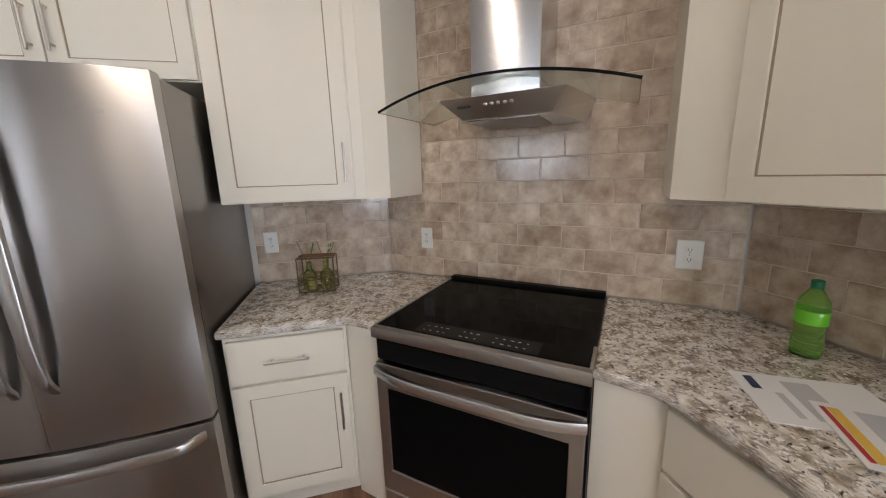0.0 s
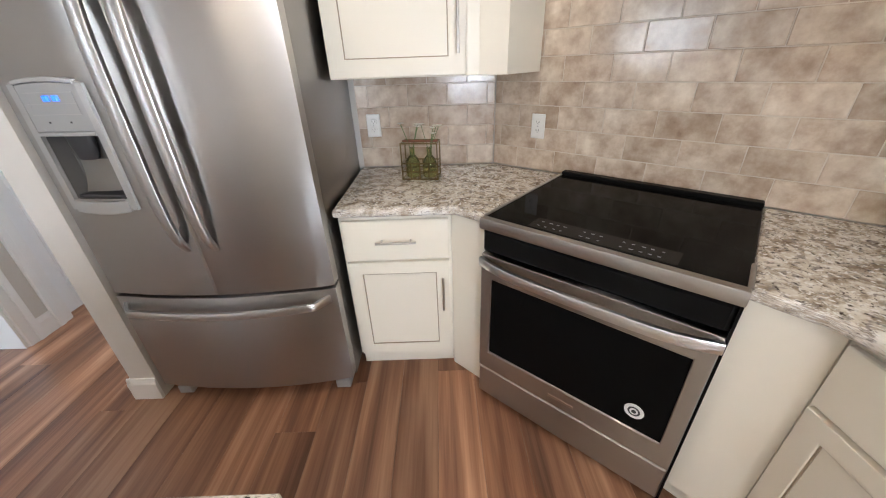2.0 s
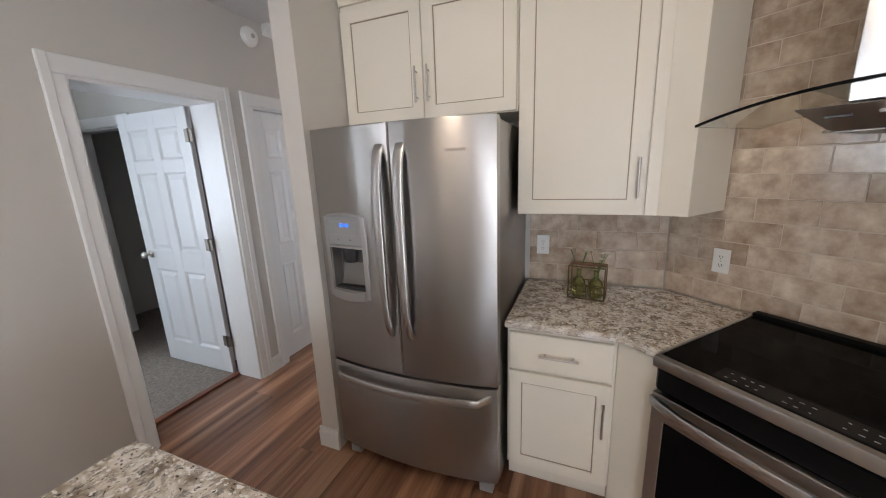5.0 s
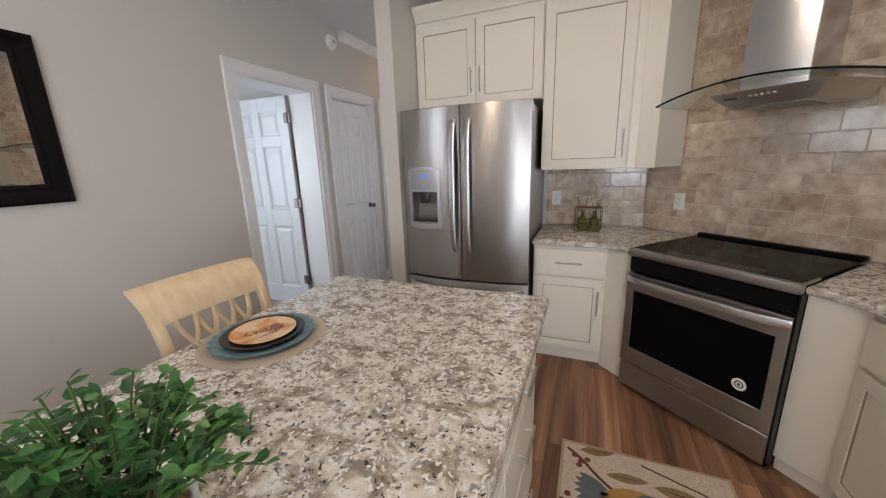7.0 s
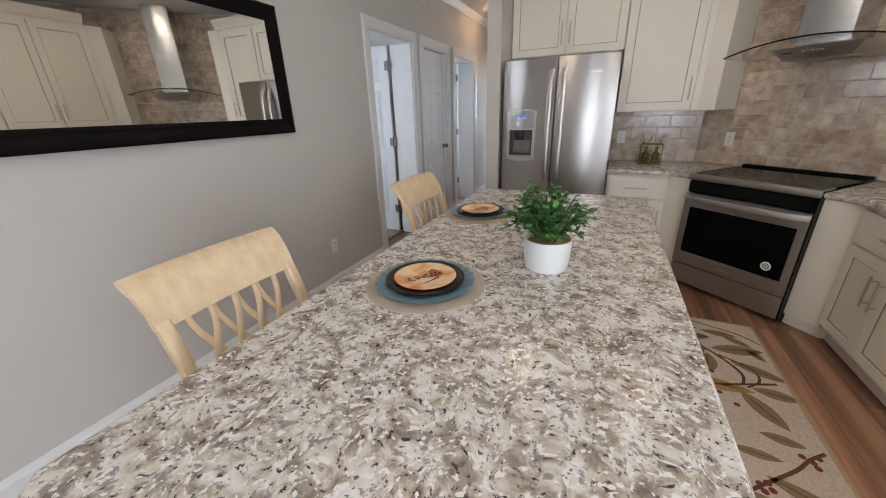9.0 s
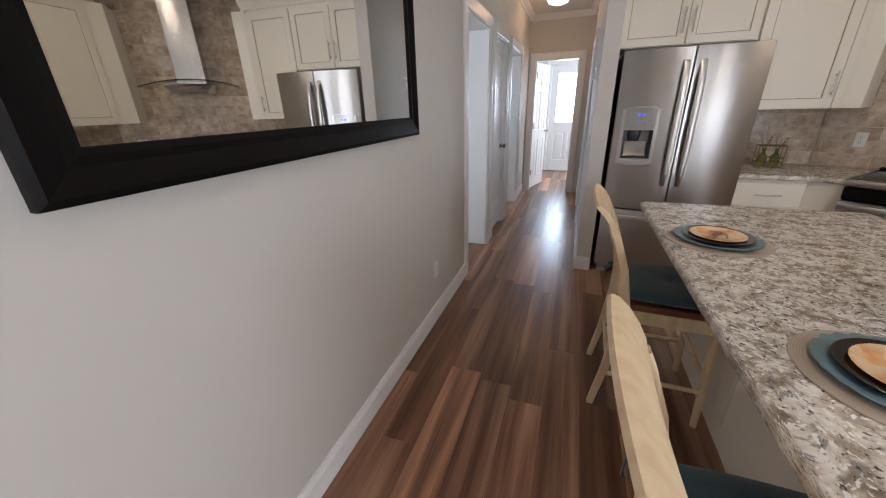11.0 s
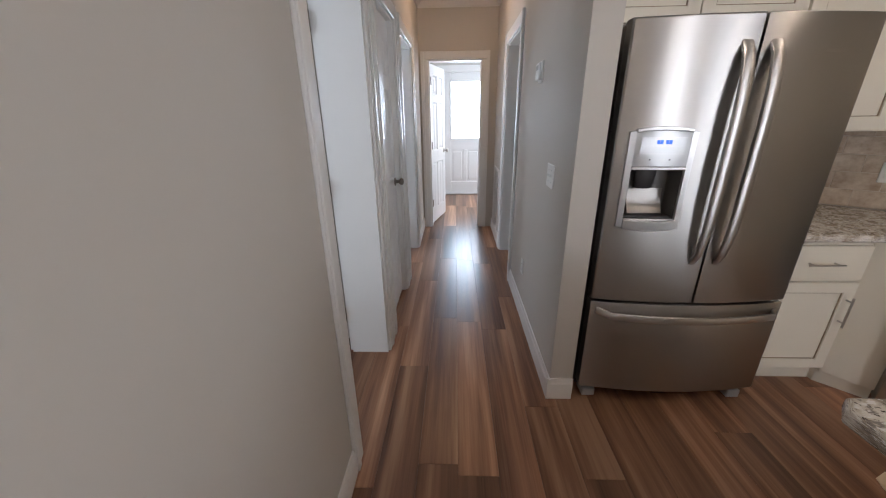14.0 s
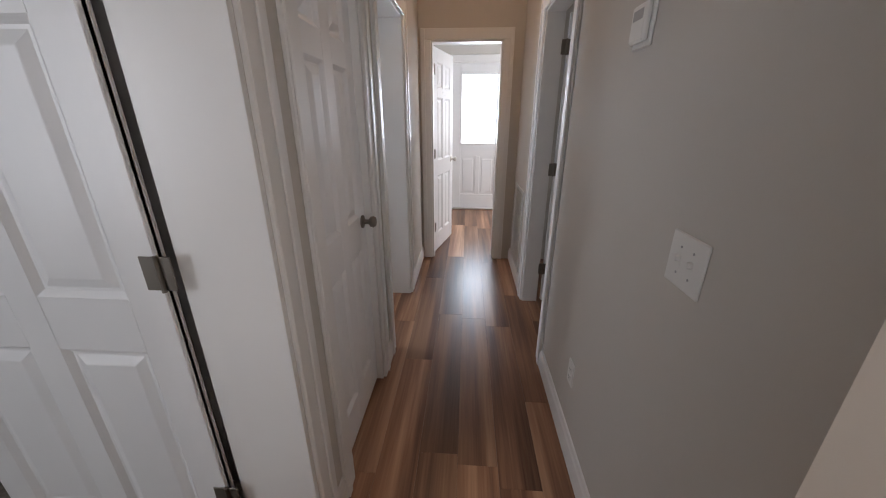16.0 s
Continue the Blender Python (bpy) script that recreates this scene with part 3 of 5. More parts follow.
base_cabinet(pose(0.925, 2.51, 0), 0.47, 0.62, "cream glazed base cabinet with one drawer beside the refrigerator", drawer_door("r"))
right_m = lambda y: pose(2.245, y, 0, 0, 0, -90)
base_cabinet(right_m(1.725), 0.70, 0.645, "cream glazed base cabinet with a drawer over two doors", drawer_two_doors)
base_cabinet(right_m(1.02), 0.86, 0.645, "cream glazed base cabinet with a drawer over two doors", drawer_two_doors)
base_cabinet(right_m(0.155), 0.60, 0.645, "cream glazed base cabinet with three drawers", three_drawers)
base_cabinet(right_m(-0.45), 0.60, 0.645, "cream glazed base cabinet with three drawers", three_drawers)
# slanted fillers on both sides of the range


def corner_filler(at, outline, toe):
    """A slanted panel with its set-back foot; outlines in world plan."""
    t = thing("corner_filler", pose(*at, 0), "cream painted corner panel beside the range", "cabinet", "kitchen cabinets")
    for name, pts, z0, z1 in (("panel", outline, 0.075, TOP - 0.04), ("toe_kick", toe, 0.0, 0.0745)):
        part(name, prism([(x - at[0], y - at[1]) for x, y in pts], z0, z1, 0.0015), cabinet_paint, t)


corner_filler((1.40, 2.51), [(1.397, 2.512), diag(-0.400, 0.655), diag(-0.400, 0.02), (1.44, 3.10), (1.397, 3.10)], [(1.397, 2.53), diag(-0.402, 0.635), diag(-0.402, 0.02), (1.44, 3.10), (1.397, 3.10)])
corner_filler((2.24, 1.73), [diag(0.364, 0.655), (2.243, 1.727), (2.86, 1.727), (2.86, 2.03), diag(0.364, 0.02)], [diag(0.366, 0.63), (2.262, 1.729), (2.86, 1.729), (2.86, 2.03), diag(0.366, 0.02)])

T0 = TOP - 0.039
b = prism([(0.918, 3.132), (0.918, 2.472), (1.385, 2.466), (1.41, 2.462), diag(-0.394, 0.668), diag(-0.394, 0.004), (1.652, 3.13)], T0, TOP, 0.012, seg=4)
solid("countertop_left", b, granite, "speckled grey and beige laminate countertop with rounded edge", "countertop", "thing", True)
b = prism([diag(0.358, 0.668), (2.19, 1.735), (2.208, 1.68), (2.21, 1.62), (2.21, -1.08), (2.896, -1.08), (2.896, 2.045), diag(0.358, 0.004)], T0, TOP, 0.012, seg=4)
solid("countertop_right", b, granite, "speckled grey and beige laminate countertop along the wall", "countertop", "thing", True)

# wall cabinets
UZ0, UZ1 = 1.357, 2.44
up = thing("wall_cabinet", pose(0.926, 2.74, 0), "tall cream glazed wall cabinet with angled end beside the hood", "cabinet", "kitchen cabinets")
part("body", prism([(0, 0.0), (0.60, 0.0), (0.709, -0.035), (0.905, 0.222), (0.77, 0.36), (0.70, 0.39), (0, 0.39)], UZ0, UZ1), cabinet_paint, up)
cab_door(up, 0.004, 0.545, UZ0 + 0.004, UZ1 - 0.03, ("r", "bottom"), 0.066)
part("face_stile", box(0.552, 0.60, -0.012, 0.0, UZ0 + 0.001, UZ1, 0.001), cabinet_paint, up)
up = thing("wall_cabinet", pose(-0.025, 2.74, 0), "cream glazed wall cabinet with two doors above the refrigerator", "cabinet", "kitchen cabinets")
part("body", box(0, 0.948, 0.0, 0.39, 1.84, UZ1), cabinet_paint, up)
cab_door(up, 0.006, 0.471, 1.845, UZ1 - 0.03, ("r", "bottom"), 0.06)
cab_door(up, 0.477, 0.942, 1.845, UZ1 - 0.03, ("l", "bottom"), 0.06)
up = thing("wall_cabinet", pose(2.50, 1.843, 0, 0, 0, -90), "tall cream glazed wall cabinet with angled end beside the hood", "cabinet", "kitchen cabinets")
# local x runs along the wall, local y into it
part("body", prism([(0, 0), (-0.15, -0.041), (-0.40, 0.18), (-0.23, 0.39), (0.95, 0.39), (0.95, 0)], UZ0, UZ1), cabinet_paint, up)
cab_door(up, 0.008, 0.49, UZ0 + 0.004, UZ1 - 0.03, ("r", "bottom"), 0.066)
cab_door(up, 0.496, 0.945, UZ0 + 0.004, UZ1 - 0.03, ("l", "bottom"), 0.066)
up = thing("wall_cabinet", pose(2.50, 0.89, 0, 0, 0, -90), "tall cream glazed wall cabinet with two doors", "cabinet", "kitchen cabinets")
part("body", box(0, 0.9, 0, 0.39, UZ0, UZ1), cabinet_paint, up)
cab_door(up, 0.005, 0.447, UZ0 + 0.004, UZ1 - 0.03, ("r", "bottom"), 0.066)
cab_door(up, 0.453, 0.895, UZ0 + 0.004, UZ1 - 0.03, ("l", "bottom"), 0.066)
CAB_CROWN = [(0, 0), (0.014, 0), (0.018, 0.02), (0.05, 0.07), (0.056, 0.10), (0, 0.10)]
for p, q, nrm in (((-0.025, 2.74), (1.52, 2.74), (0, -1)), ((2.50, 1.84), (2.50, -0.01), (-1, 0))):
    moulding("trim_cabinet_crown", p, q, nrm, "cream crown moulding on the wall cabinets", CAB_CROWN, cabinet_paint, UZ1 + 0.001)

# island
isl = thing("kitchen_island", pose(0.12, -0.88, 0), "cream kitchen island with drawers and an overhanging speckled top", "island")
b = prism([(0.33, 0.04), (0.64, 0.04), (0.965, 0.29), (0.965, 2.25), (0.33, 2.25)], 0.105, T0 - 0.001)
part("body", b, cabinet_paint, isl)
part("toe_kick", prism([(0.34, 0.06), (0.62, 0.06), (0.90, 0.31), (0.90, 2.19), (0.34, 2.19)], 0.0, 0.104), cabinet_paint, isl)
part("worktop", prism([(0, 0.03), (0.03, 0), (0.66, 0), (1.02, 0.28), (1.02, 2.285), (1.003, 2.302), (0.035, 2.302), (0, 2.267)], T0, TOP, 0.012, seg=4), granite, isl, "speckled grey and white laminate worktop", True)
for y in (0.04, 0.75, 1.46, 2.17):
    part("end_panel", box(0.32, 0.3298, y, y + 0.04, 0.11, T0 - 0.002, 0.002), cabinet_paint, isl)
for i, (y0, y1) in enumerate(((0.30, 0.57), (0.58, 1.11), (1.12, 1.65), (1.66, 2.20))):
    for z0, z1 in ((0.665, 0.845), (0.40, 0.65), (0.115, 0.385)):
        d = part("drawer", box(0.9655, 0.986, y0, y1, z0, z1, 0.003), cabinet_paint, isl)
        b = bmesh.new()
        z, y = (z0 + z1) / 2, (y0 + y1) / 2
        rod((1.012, y - 0.085, z), (1.012, y + 0.085, z), 0.0055, b, 10)
        for s in (-0.06, 0.06):
            rod((0.985, y + s, z), (1.012, y + s, z), 0.0045, b)
        part("handle", b, nickel, d, "satin nickel bar pull", True)

# ---------- refrigerator ----------
fr = thing("refrigerator", pose(0.005, 2.42, 0), "stainless steel French door refrigerator with ice dispenser and bottom freezer", "refrigerator")
FW, FT = 0.905, 1.79


def bowed(x0, x1, z0, z1, back, bulge=0.045, bevel=0.006):
    n = 10
    pts = []
    for i in range(n + 1):
        x = x0 + (x1 - x0) * i / n
        u = 2 * x / FW - 1
        pts.append((x, -0.055 - bulge * (1 - u * u)))
    return prism(pts + [(x1, back), (x0, back)], z0, z1, bevel, seg=2)


part("body", box(0.004, FW - 0.004, 0.01, 0.70, 0.045, FT - 0.012, 0.004), steel_dark, fr, "dark grey metal case")
part("hinge_cover", box(0.03, FW - 0.03, -0.02, 0.12, FT - 0.012, FT + 0.008, 0.006), plastic_grey, fr)
X0, X1, Z0, Z1 = 0.047, 0.300, 0.985, 1.392
HX0, HX1, HZ0, HZ1 = X0 + 0.026, X1 - 0.024, 1.022, 1.236


def front_y(x):
    """The bowed front of the doors."""
    return -0.055 - 0.045 * (1 - (2 * x / FW - 1) ** 2)


def door_with_well(x0, x1, z0, z1):
    """A bowed door with the open well of the dispenser."""
    b, e = bmesh.new(), 0.006
    xs = sorted({x0, x0 + e, x1 - e, x1, HX0, HX1, *[x0 + (x1 - x0) * i / 10 for i in range(1, 10)]})
    zs = [z0, z0 + e, HZ0, HZ1, z1 - e, z1]

    def y_at(x, z):
        return front_y(x) + (e if x in (x0, x1) or z in (z0, z1) else 0.0)
    g = [[b.verts.new((x, y_at(x, z), z)) for z in zs] for x in xs]
    for i in range(len(xs) - 1):
        for k in range(len(zs) - 1):
            if not (HX0 <= xs[i] < HX1 and k == 2):
                b.faces.new((g[i][k], g[i + 1][k], g[i + 1][k + 1], g[i][k + 1]))
    back = [b.verts.new((x, 0.0, z)) for x, z in ((x0, z0), (x1, z0), (x1, z1), (x0, z1))]
    b.faces.new([r[0] for r in g] + [back[1], back[0]])
    b.faces.new([r[-1] for r in g] + [back[2], back[3]])
    b.faces.new(g[0] + [back[3], back[0]])
    b.faces.new(g[-1] + [back[2], back[1]])
    b.faces.new(back)
    return b


doors = [part("door", door_with_well(0.0, 0.4495, 0.612, FT), steel, fr, "brushed stainless steel door with the dispenser", True),
         part("door", bowed(0.4555, FW, 0.612, FT, 0.0), steel, fr, "brushed stainless steel door", True)]
fz = part("freezer_drawer", bowed(0, FW, 0.085, 0.600, 0.0), steel, fr, "brushed stainless steel freezer drawer", True)
part("door_gasket", box(0.01, FW - 0.01, -0.012, 0.009, 0.07, FT - 0.01), dark_gap, fr)
handle_steel = brushed("handle_steel", (0.52, 0.51, 0.50), (300, 300, 3), 0.33)
for x, dd in ((0.403, doors[0]), (0.506, doors[1])):
    path, wide, thick = [], [], []
    for i in range(21):
        u = i / 20
        bow = 0.050 * (1 - (2 * u - 1) ** 4) ** 0.8 if 0 < i < 20 else -0.006
        path.append((x, -0.098 - bow, 0.815 + 0.885 * u))
        wide.append(0.030 + 0.012 * min(1, 2.5 * u))
        thick.append(0.016 + 0.006 * math.sin(math.pi * u))
    part("handle", sweep(path, wide, thick, (1, 0, 0)), handle_steel, dd, "bowed bright steel handle", True)
path = []
for i in range(19):
    u = i / 18
    x = 0.03 + 0.845 * u
    c = 2 * x / FW - 1
    path.append((x, -0.056 - 0.045 * (1 - c * c) - (0.045 if 0 < i < 18 else -0.003), 0.555 - 0.012 * (1 - c * c)))
part("handle", sweep(path, 0.034, 0.016, (0, 0, 1)), steel_bright, fz, "long bowed steel handle", True)
for x in (0.03, FW - 0.1):
    part("foot", box(x, x + 0.07, -0.04, 0.05, 0.0, 0.05, 0.006), plastic_grey, fr)
part("grille", box(0.02, FW - 0.02, -0.02, 0.03, 0.045, 0.082, 0.004), plastic_grey, fr)
# dispenser: arched silver surround, control panel and the open well behind it
panel_grey = brushed("panel_grey", (0.44, 0.45, 0.46), (300, 300, 4), 0.28)
shader(panel_grey).inputs["Metallic"].default_value = 0.6
bezel_silver = material("bezel_silver", (0.52, 0.52, 0.52), 0.3, 0.8)
tilt = front_y


def arched(x0, x1, low, high, lift, sink=0.004, n=12):
    """A plate on the bowed front between two edge curves."""
    b, rings = bmesh.new(), []
    for i in range(n + 1):
        x = x0 + (x1 - x0) * i / n
        f, e = front_y(x), 0.002
        rings.append([b.verts.new(p) for p in ((x, f + sink, low(x)), (x, f - lift + e, low(x)), (x, f - lift, low(x) + e), (x, f - lift, high(x) - e), (x, f - lift + e, high(x)), (x, f + sink, high(x)))])
    for p, q in zip(rings, rings[1:]):
        for k in range(6):
            b.faces.new((p[k], p[(k + 1) % 6], q[(k + 1) % 6], q[k]))
    b.faces.new(rings[0][::-1]), b.faces.new(rings[-1])
    return b


def arch(z, rise):
    return lambda x: z + rise * (1 - (2 * (x - X0) / (X1 - X0) - 1) ** 2)


def level(z):
    return lambda x: z


bezel = part("bezel", arched(X0 + 0.0245, X1 - 0.0225, level(HZ1 + 0.012), arch(Z1 - 0.012, 0.012), 0.011), panel_grey, doors[0], "silver dispenser surround", True)
part("bezel_cap", arched(X0 + 0.0245, X1 - 0.0225, arch(Z1 - 0.0115, 0.012), arch(Z1, 0.014), 0.017), bezel_silver, bezel, "bright arched top edge", True)
part("bezel_lip", arched(X0 + 0.0245, X1 - 0.0225, level(HZ1 - 0.001), level(HZ1 + 0.0115), 0.015), bezel_silver, bezel, "bright lower edge", True)
for x0, x1 in ((X0, X0 + 0.024), (X1 - 0.022, X1)):
    part("bezel_side", arched(x0, x1, arch(Z0, -0.004), arch(Z1 - 0.006, 0.014), 0.012), bezel_silver, bezel, "", True)
part("bezel_foot", arched(X0 + 0.0245, X1 - 0.0225, arch(Z0, -0.016), arch(HZ0 + 0.004, -0.012), 0.019), bezel_silver, bezel, "bright arched tray front", True)


def on_disp(x0, x1, z0, z1, lift, mat, name, label=""):
    pts = [(x0, tilt(x0) - lift), (x1, tilt(x1) - lift), (x1, tilt(x1) + 0.0), (x0, tilt(x0) + 0.0)]
    return part(name, prism(pts, z0, z1), mat, bezel, label)


on_disp(X0 + 0.045, X1 - 0.042, 1.300, 1.362, 0.0125, panel_grey, "display_panel", "pale grey control panel")
for z0, z1 in ((1.2985, 1.3005), (1.330, 1.3312), (1.3615, 1.3635)):
    on_disp(X0 + 0.043, X1 - 0.040, z0, z1, 0.0133, bezel_silver, "panel_line")
lcd = material("lcd", (0.03, 0.08, 0.4), 0.3)
shader(lcd).inputs["Emission Color"].default_value = (0.03, 0.16, 1.0, 1)
shader(lcd).inputs["Emission Strength"].default_value = 0.9
for x in (0.105, 0.117, 0.138, 0.150):
    on_disp(X0 + x, X0 + x + 0.0095, 1.338, 1.354, 0.0137, lcd, "digit", "glowing blue digit")
for i in range(2):
    on_disp(X0 + 0.085 + i * 0.075, X0 + 0.091 + i * 0.075, 1.274, 1.279, 0.0120, plastic_dark, "button")
# the well: liner, chute, splash plate, tray
YB = -0.016
liner = material("liner_grey", (0.11, 0.105, 0.10), 0.3)
b = bmesh.new()
fy = [front_y(HX0) + 0.003, front_y(HX1) + 0.003]
q = [[b.verts.new(p) for p in ((HX0, fy[0], z), (HX1, fy[1], z), (HX1 - 0.012, YB, z), (HX0 + 0.012, YB, z))] for z in (HZ0, HZ1)]
b.faces.new(q[0]), b.faces.new(q[1])
for k in (1, 2, 3):
    b.faces.new((q[0][k], q[0][(k + 1) % 4], q[1][(k + 1) % 4], q[1][k]))
part("well", b, liner, bezel, "dark grey recess of the dispenser")
mid = (HX0 + HX1) / 2
part("chute", lathe([(0.030, 1.150), (0.036, 1.154), (0.044, 1.20), (0.046, 1.2355)], 24, m=Matrix.LocRotScale((mid - 0.02, YB - 0.022, 0), None, (1, 0.42, 1))), plastic_dark, bezel, "black ice chute", True)
b = bmesh.new()
rows = []
for k in range(7):
    u = k / 6
    rows.append([b.verts.new((x, YB - 0.003 - 0.030 * (1 - u) ** 2.2, 1.040 + 0.105 * u)) for x in (mid - 0.075, mid + 0.075)] + [b.verts.new((x, YB + 0.0005, 1.040 + 0.105 * u)) for x in (mid + 0.075, mid - 0.075)])
for p, r in zip(rows, rows[1:]):
    for k in range(4):
        b.faces.new((p[k], p[(k + 1) % 4], r[(k + 1) % 4], r[k]))
b.faces.new(rows[0]), b.faces.new(rows[-1])
part("splash_plate", b, steel_dark, bezel, "curved bright splash plate", True)
part("drip_tray", prism([(HX0 + 0.004, fy[0] + 0.004), (HX1 - 0.004, fy[1] + 0.004), (HX1 - 0.014, YB - 0.002), (HX0 + 0.014, YB - 0.002)], HZ0 + 0.001, HZ0 + 0.012, 0.002), plastic_dark, bezel, "dark drip tray")
on_x = 0.70
pts = [(on_x, tilt(on_x) - 0.0012), (on_x + 0.085, tilt(on_x + 0.085) - 0.0012), (on_x + 0.085, tilt(on_x + 0.085) + 0.004), (on_x, tilt(on_x) + 0.004)]
part("badge", prism(pts, 1.658, 1.669), steel, doors[1], "small raised maker's badge")

# ---------- range ----------
rg = thing("range", DIAG @ pose(-0.02, 0, 0), "stainless slide-in electric range with black glass top and oven window", "range")
HW = 0.378
part("body", box(-HW + 0.006, HW - 0.006, -0.64, -0.03, 0.03, TOP - 0.015, 0.003), black_enamel, rg, "black enamelled sides")
part("cooktop", prism([(-HW, -0.70), (HW, -0.70), (HW, -0.03), (-HW, -0.03)], TOP + 0.003, TOP + 0.012, 0.003), black_glass, rg, "black ceramic glass cooktop")
part("rear_trim", box(-HW, HW, -0.055, -0.012, TOP + 0.003, TOP + 0.028, 0.005), black_enamel, rg)
b = prism([(-HW - 0.004, -0.725), (HW + 0.004, -0.725), (HW + 0.004, -0.695), (-HW - 0.004, -0.695)], TOP - 0.032, TOP + 0.014, 0.007, seg=2)
part("front_trim", b, steel, rg, "stainless front lip", True)
for s in (-1, 1):
    part("side_trim", box(s * HW - 0.006, s * HW + 0.006, -0.70, -0.56 if s > 0 else -0.03, TOP + 0.004, TOP + 0.0155, 0.002), steel, rg)
# black strip put in for the dark of the gap right of the door
part("dark_gap_strip", box(HW - 0.004, HW + 0.0035, -0.709, -0.60, 0.032, TOP - 0.034), black_enamel, rg, "black strip standing in for the shaded gap beside the oven door")
part("control_panel", box(-HW, HW - 0.0045, -0.712, -0.62, 0.772, TOP - 0.034, 0.012), black_enamel, rg, "glossy black control front")
marks = material("marks", (0.30, 0.30, 0.30), 0.4)
part("touch_panel", box(-0.215, 0.225, -0.684, -0.600, TOP + 0.0119, TOP + 0.0122), material("touch_black", (0.014, 0.014, 0.015), 0.18, 0, 0.12), rg, "slightly paler touch control strip")
rnd = random.Random(4)
for x0, n in ((-0.185, 4), (-0.045, 3), (0.075, 5)):
    for i in range(n):
        for k in range(2):
            x, y, w = x0 + 0.026 * i + rnd.uniform(-0.003, 0.003), -0.662 + 0.036 * k, rnd.uniform(0.003, 0.0065)
            part("touch_mark", box(x - w, x + w, y - 0.0022, y + 0.0022, TOP + 0.0123, TOP + 0.0126), marks, rg)
b = ring_frame(-HW, HW - 0.0045, 0.20, 0.765, (0.045, 0.045, 0.095, 0.10), -0.715, -0.645, 0.003)
od = part("oven_door", b, steel, rg, "brushed stainless oven door")
part("window_trim", ring_frame(-HW + 0.043, HW - 0.043, 0.293, 0.667, (0.004, 0.004, 0.004, 0.004), -0.7125, -0.700, 0.0008), steel_bright, od, "thin bright window edge")
part("oven_window", box(-HW + 0.04, HW - 0.04, -0.709, -0.66, 0.29, 0.67), black_glass, od, "dark oven window")
path = [(-0.375 + 0.75 * i / 14, -0.722 - 0.042 * (1 - (2 * i / 14 - 1) ** 4), 0.738) for i in range(15)]
part("handle", sweep(path, 0.036, 0.018, (0, 0, 1)), steel_bright, od, "wide bowed steel handle", True)
b = lathe([(0.030, 0), (0.030, 0.0015), (0.0001, 0.0016)], 24, m=pose(0.235, -0.7095, 0.374, 90))
tag = part("sticker", b, plastic_white, od, "round white sticker on the oven glass")
for a in range(3):
    part("print", lathe([(0.019 - a * 0.006, 0), (0.019 - a * 0.006, 0.0005), (0.0001, 0.0006)], 20, m=pose(0.235, -0.7112 - a * 0.0006, 0.374, 90)), (plastic_dark, plastic_white, plastic_dark)[a], tag)
part("badge", box(-0.05, 0.05, -0.7165, -0.714, 0.238, 0.25), nickel, od)
part("storage_drawer", box(-HW, HW - 0.0045, -0.712, -0.60, 0.035, 0.19, 0.004), steel, rg, "brushed stainless storage drawer")
for x in (-0.3, 0.3):
    part("foot", lathe([(0.02, 0), (0.02, 0.03)], 12, m=pose(x, -0.55, 0)), plastic_dark, rg)

# ---------- hood ----------
hd = thing("range_hood", DIAG @ pose(-0.03, 0, 1.655), "stainless chimney hood with a curved glass canopy", "range hood")
b = bmesh.new()
lo = [b.verts.new(p) for p in ((-0.135, -0.385, 0.0), (0.195, -0.385, 0.0), (0.265, -0.02, 0.0), (-0.175, -0.02, 0.0))]
hi = [b.verts.new(p) for p in ((-0.208, -0.440, 0.068), (0.250, -0.440, 0.068), (0.305, -0.02, 0.085), (-0.215, -0.02, 0.085))]
b.faces.new(lo), b.faces.new(hi)
for k in range(4):
    b.faces.new((lo[k], lo[(k + 1) % 4], hi[(k + 1) % 4], hi[k]))
bmesh.ops.bevel(b, geom=b.edges[:], offset=0.003, segments=2, affect="EDGES")
part("body", b, steel_bright, hd, "wedge shaped steel body")
part("filter", box(-0.13, 0.14, -0.36, -0.08, -0.004, 0.003), steel_dark, hd, "grease filter mesh")
for x in (-0.14, 0.155):
    part("lamp", lathe([(0.02, -0.003), (0.02, 0.002), (0.001, 0.003)], 16, m=pose(x, -0.35, 0.002)), plastic_white, hd)
b = bmesh.new()
for x0, x1, y0, y1 in ((-0.135, 0.135, -0.30, -0.004),):
    box(x0, x1, y0, y1, 0.085, CEIL - 1.652, 0.003, b)
part("chimney", b, brushed("chimney_steel", (0.60, 0.60, 0.60), (300, 300, 2), 0.2), hd, "tall brushed steel chimney")
glass = material("clear_glass", (0.86, 0.92, 0.89), 0.02)
shader(glass).inputs["Transmission Weight"].default_value = 1.0
shader(glass).inputs["IOR"].default_value = 1.5
b, n = bmesh.new(), 24
edge = []
for k in range(n + 1):
    u = 2 * k / n - 1
    z, front = 0.046 + 0.070 * (1 - u * u), -0.478 - 0.03 * (1 - u * u)
    edge.append((0.457 * u, front, z))
top = [[b.verts.new((x, y if j == 0 else -0.015, z + h)) for j in (0, 1) for h in (0, 0.006)] for x, y, z in edge]
for p, q in zip(top, top[1:]):
    for i, j in ((0, 2), (2, 3), (3, 1), (1, 0)):
        b.faces.new((p[i], p[j], q[j], q[i]))
b.faces.new([top[0][i] for i in (0, 1, 3, 2)]), b.faces.new([top[-1][i] for i in (0, 2, 3, 1)])
canopy = part("canopy", b, glass, hd, "arched clear glass canopy", True)
canopy.visible_shadow = False
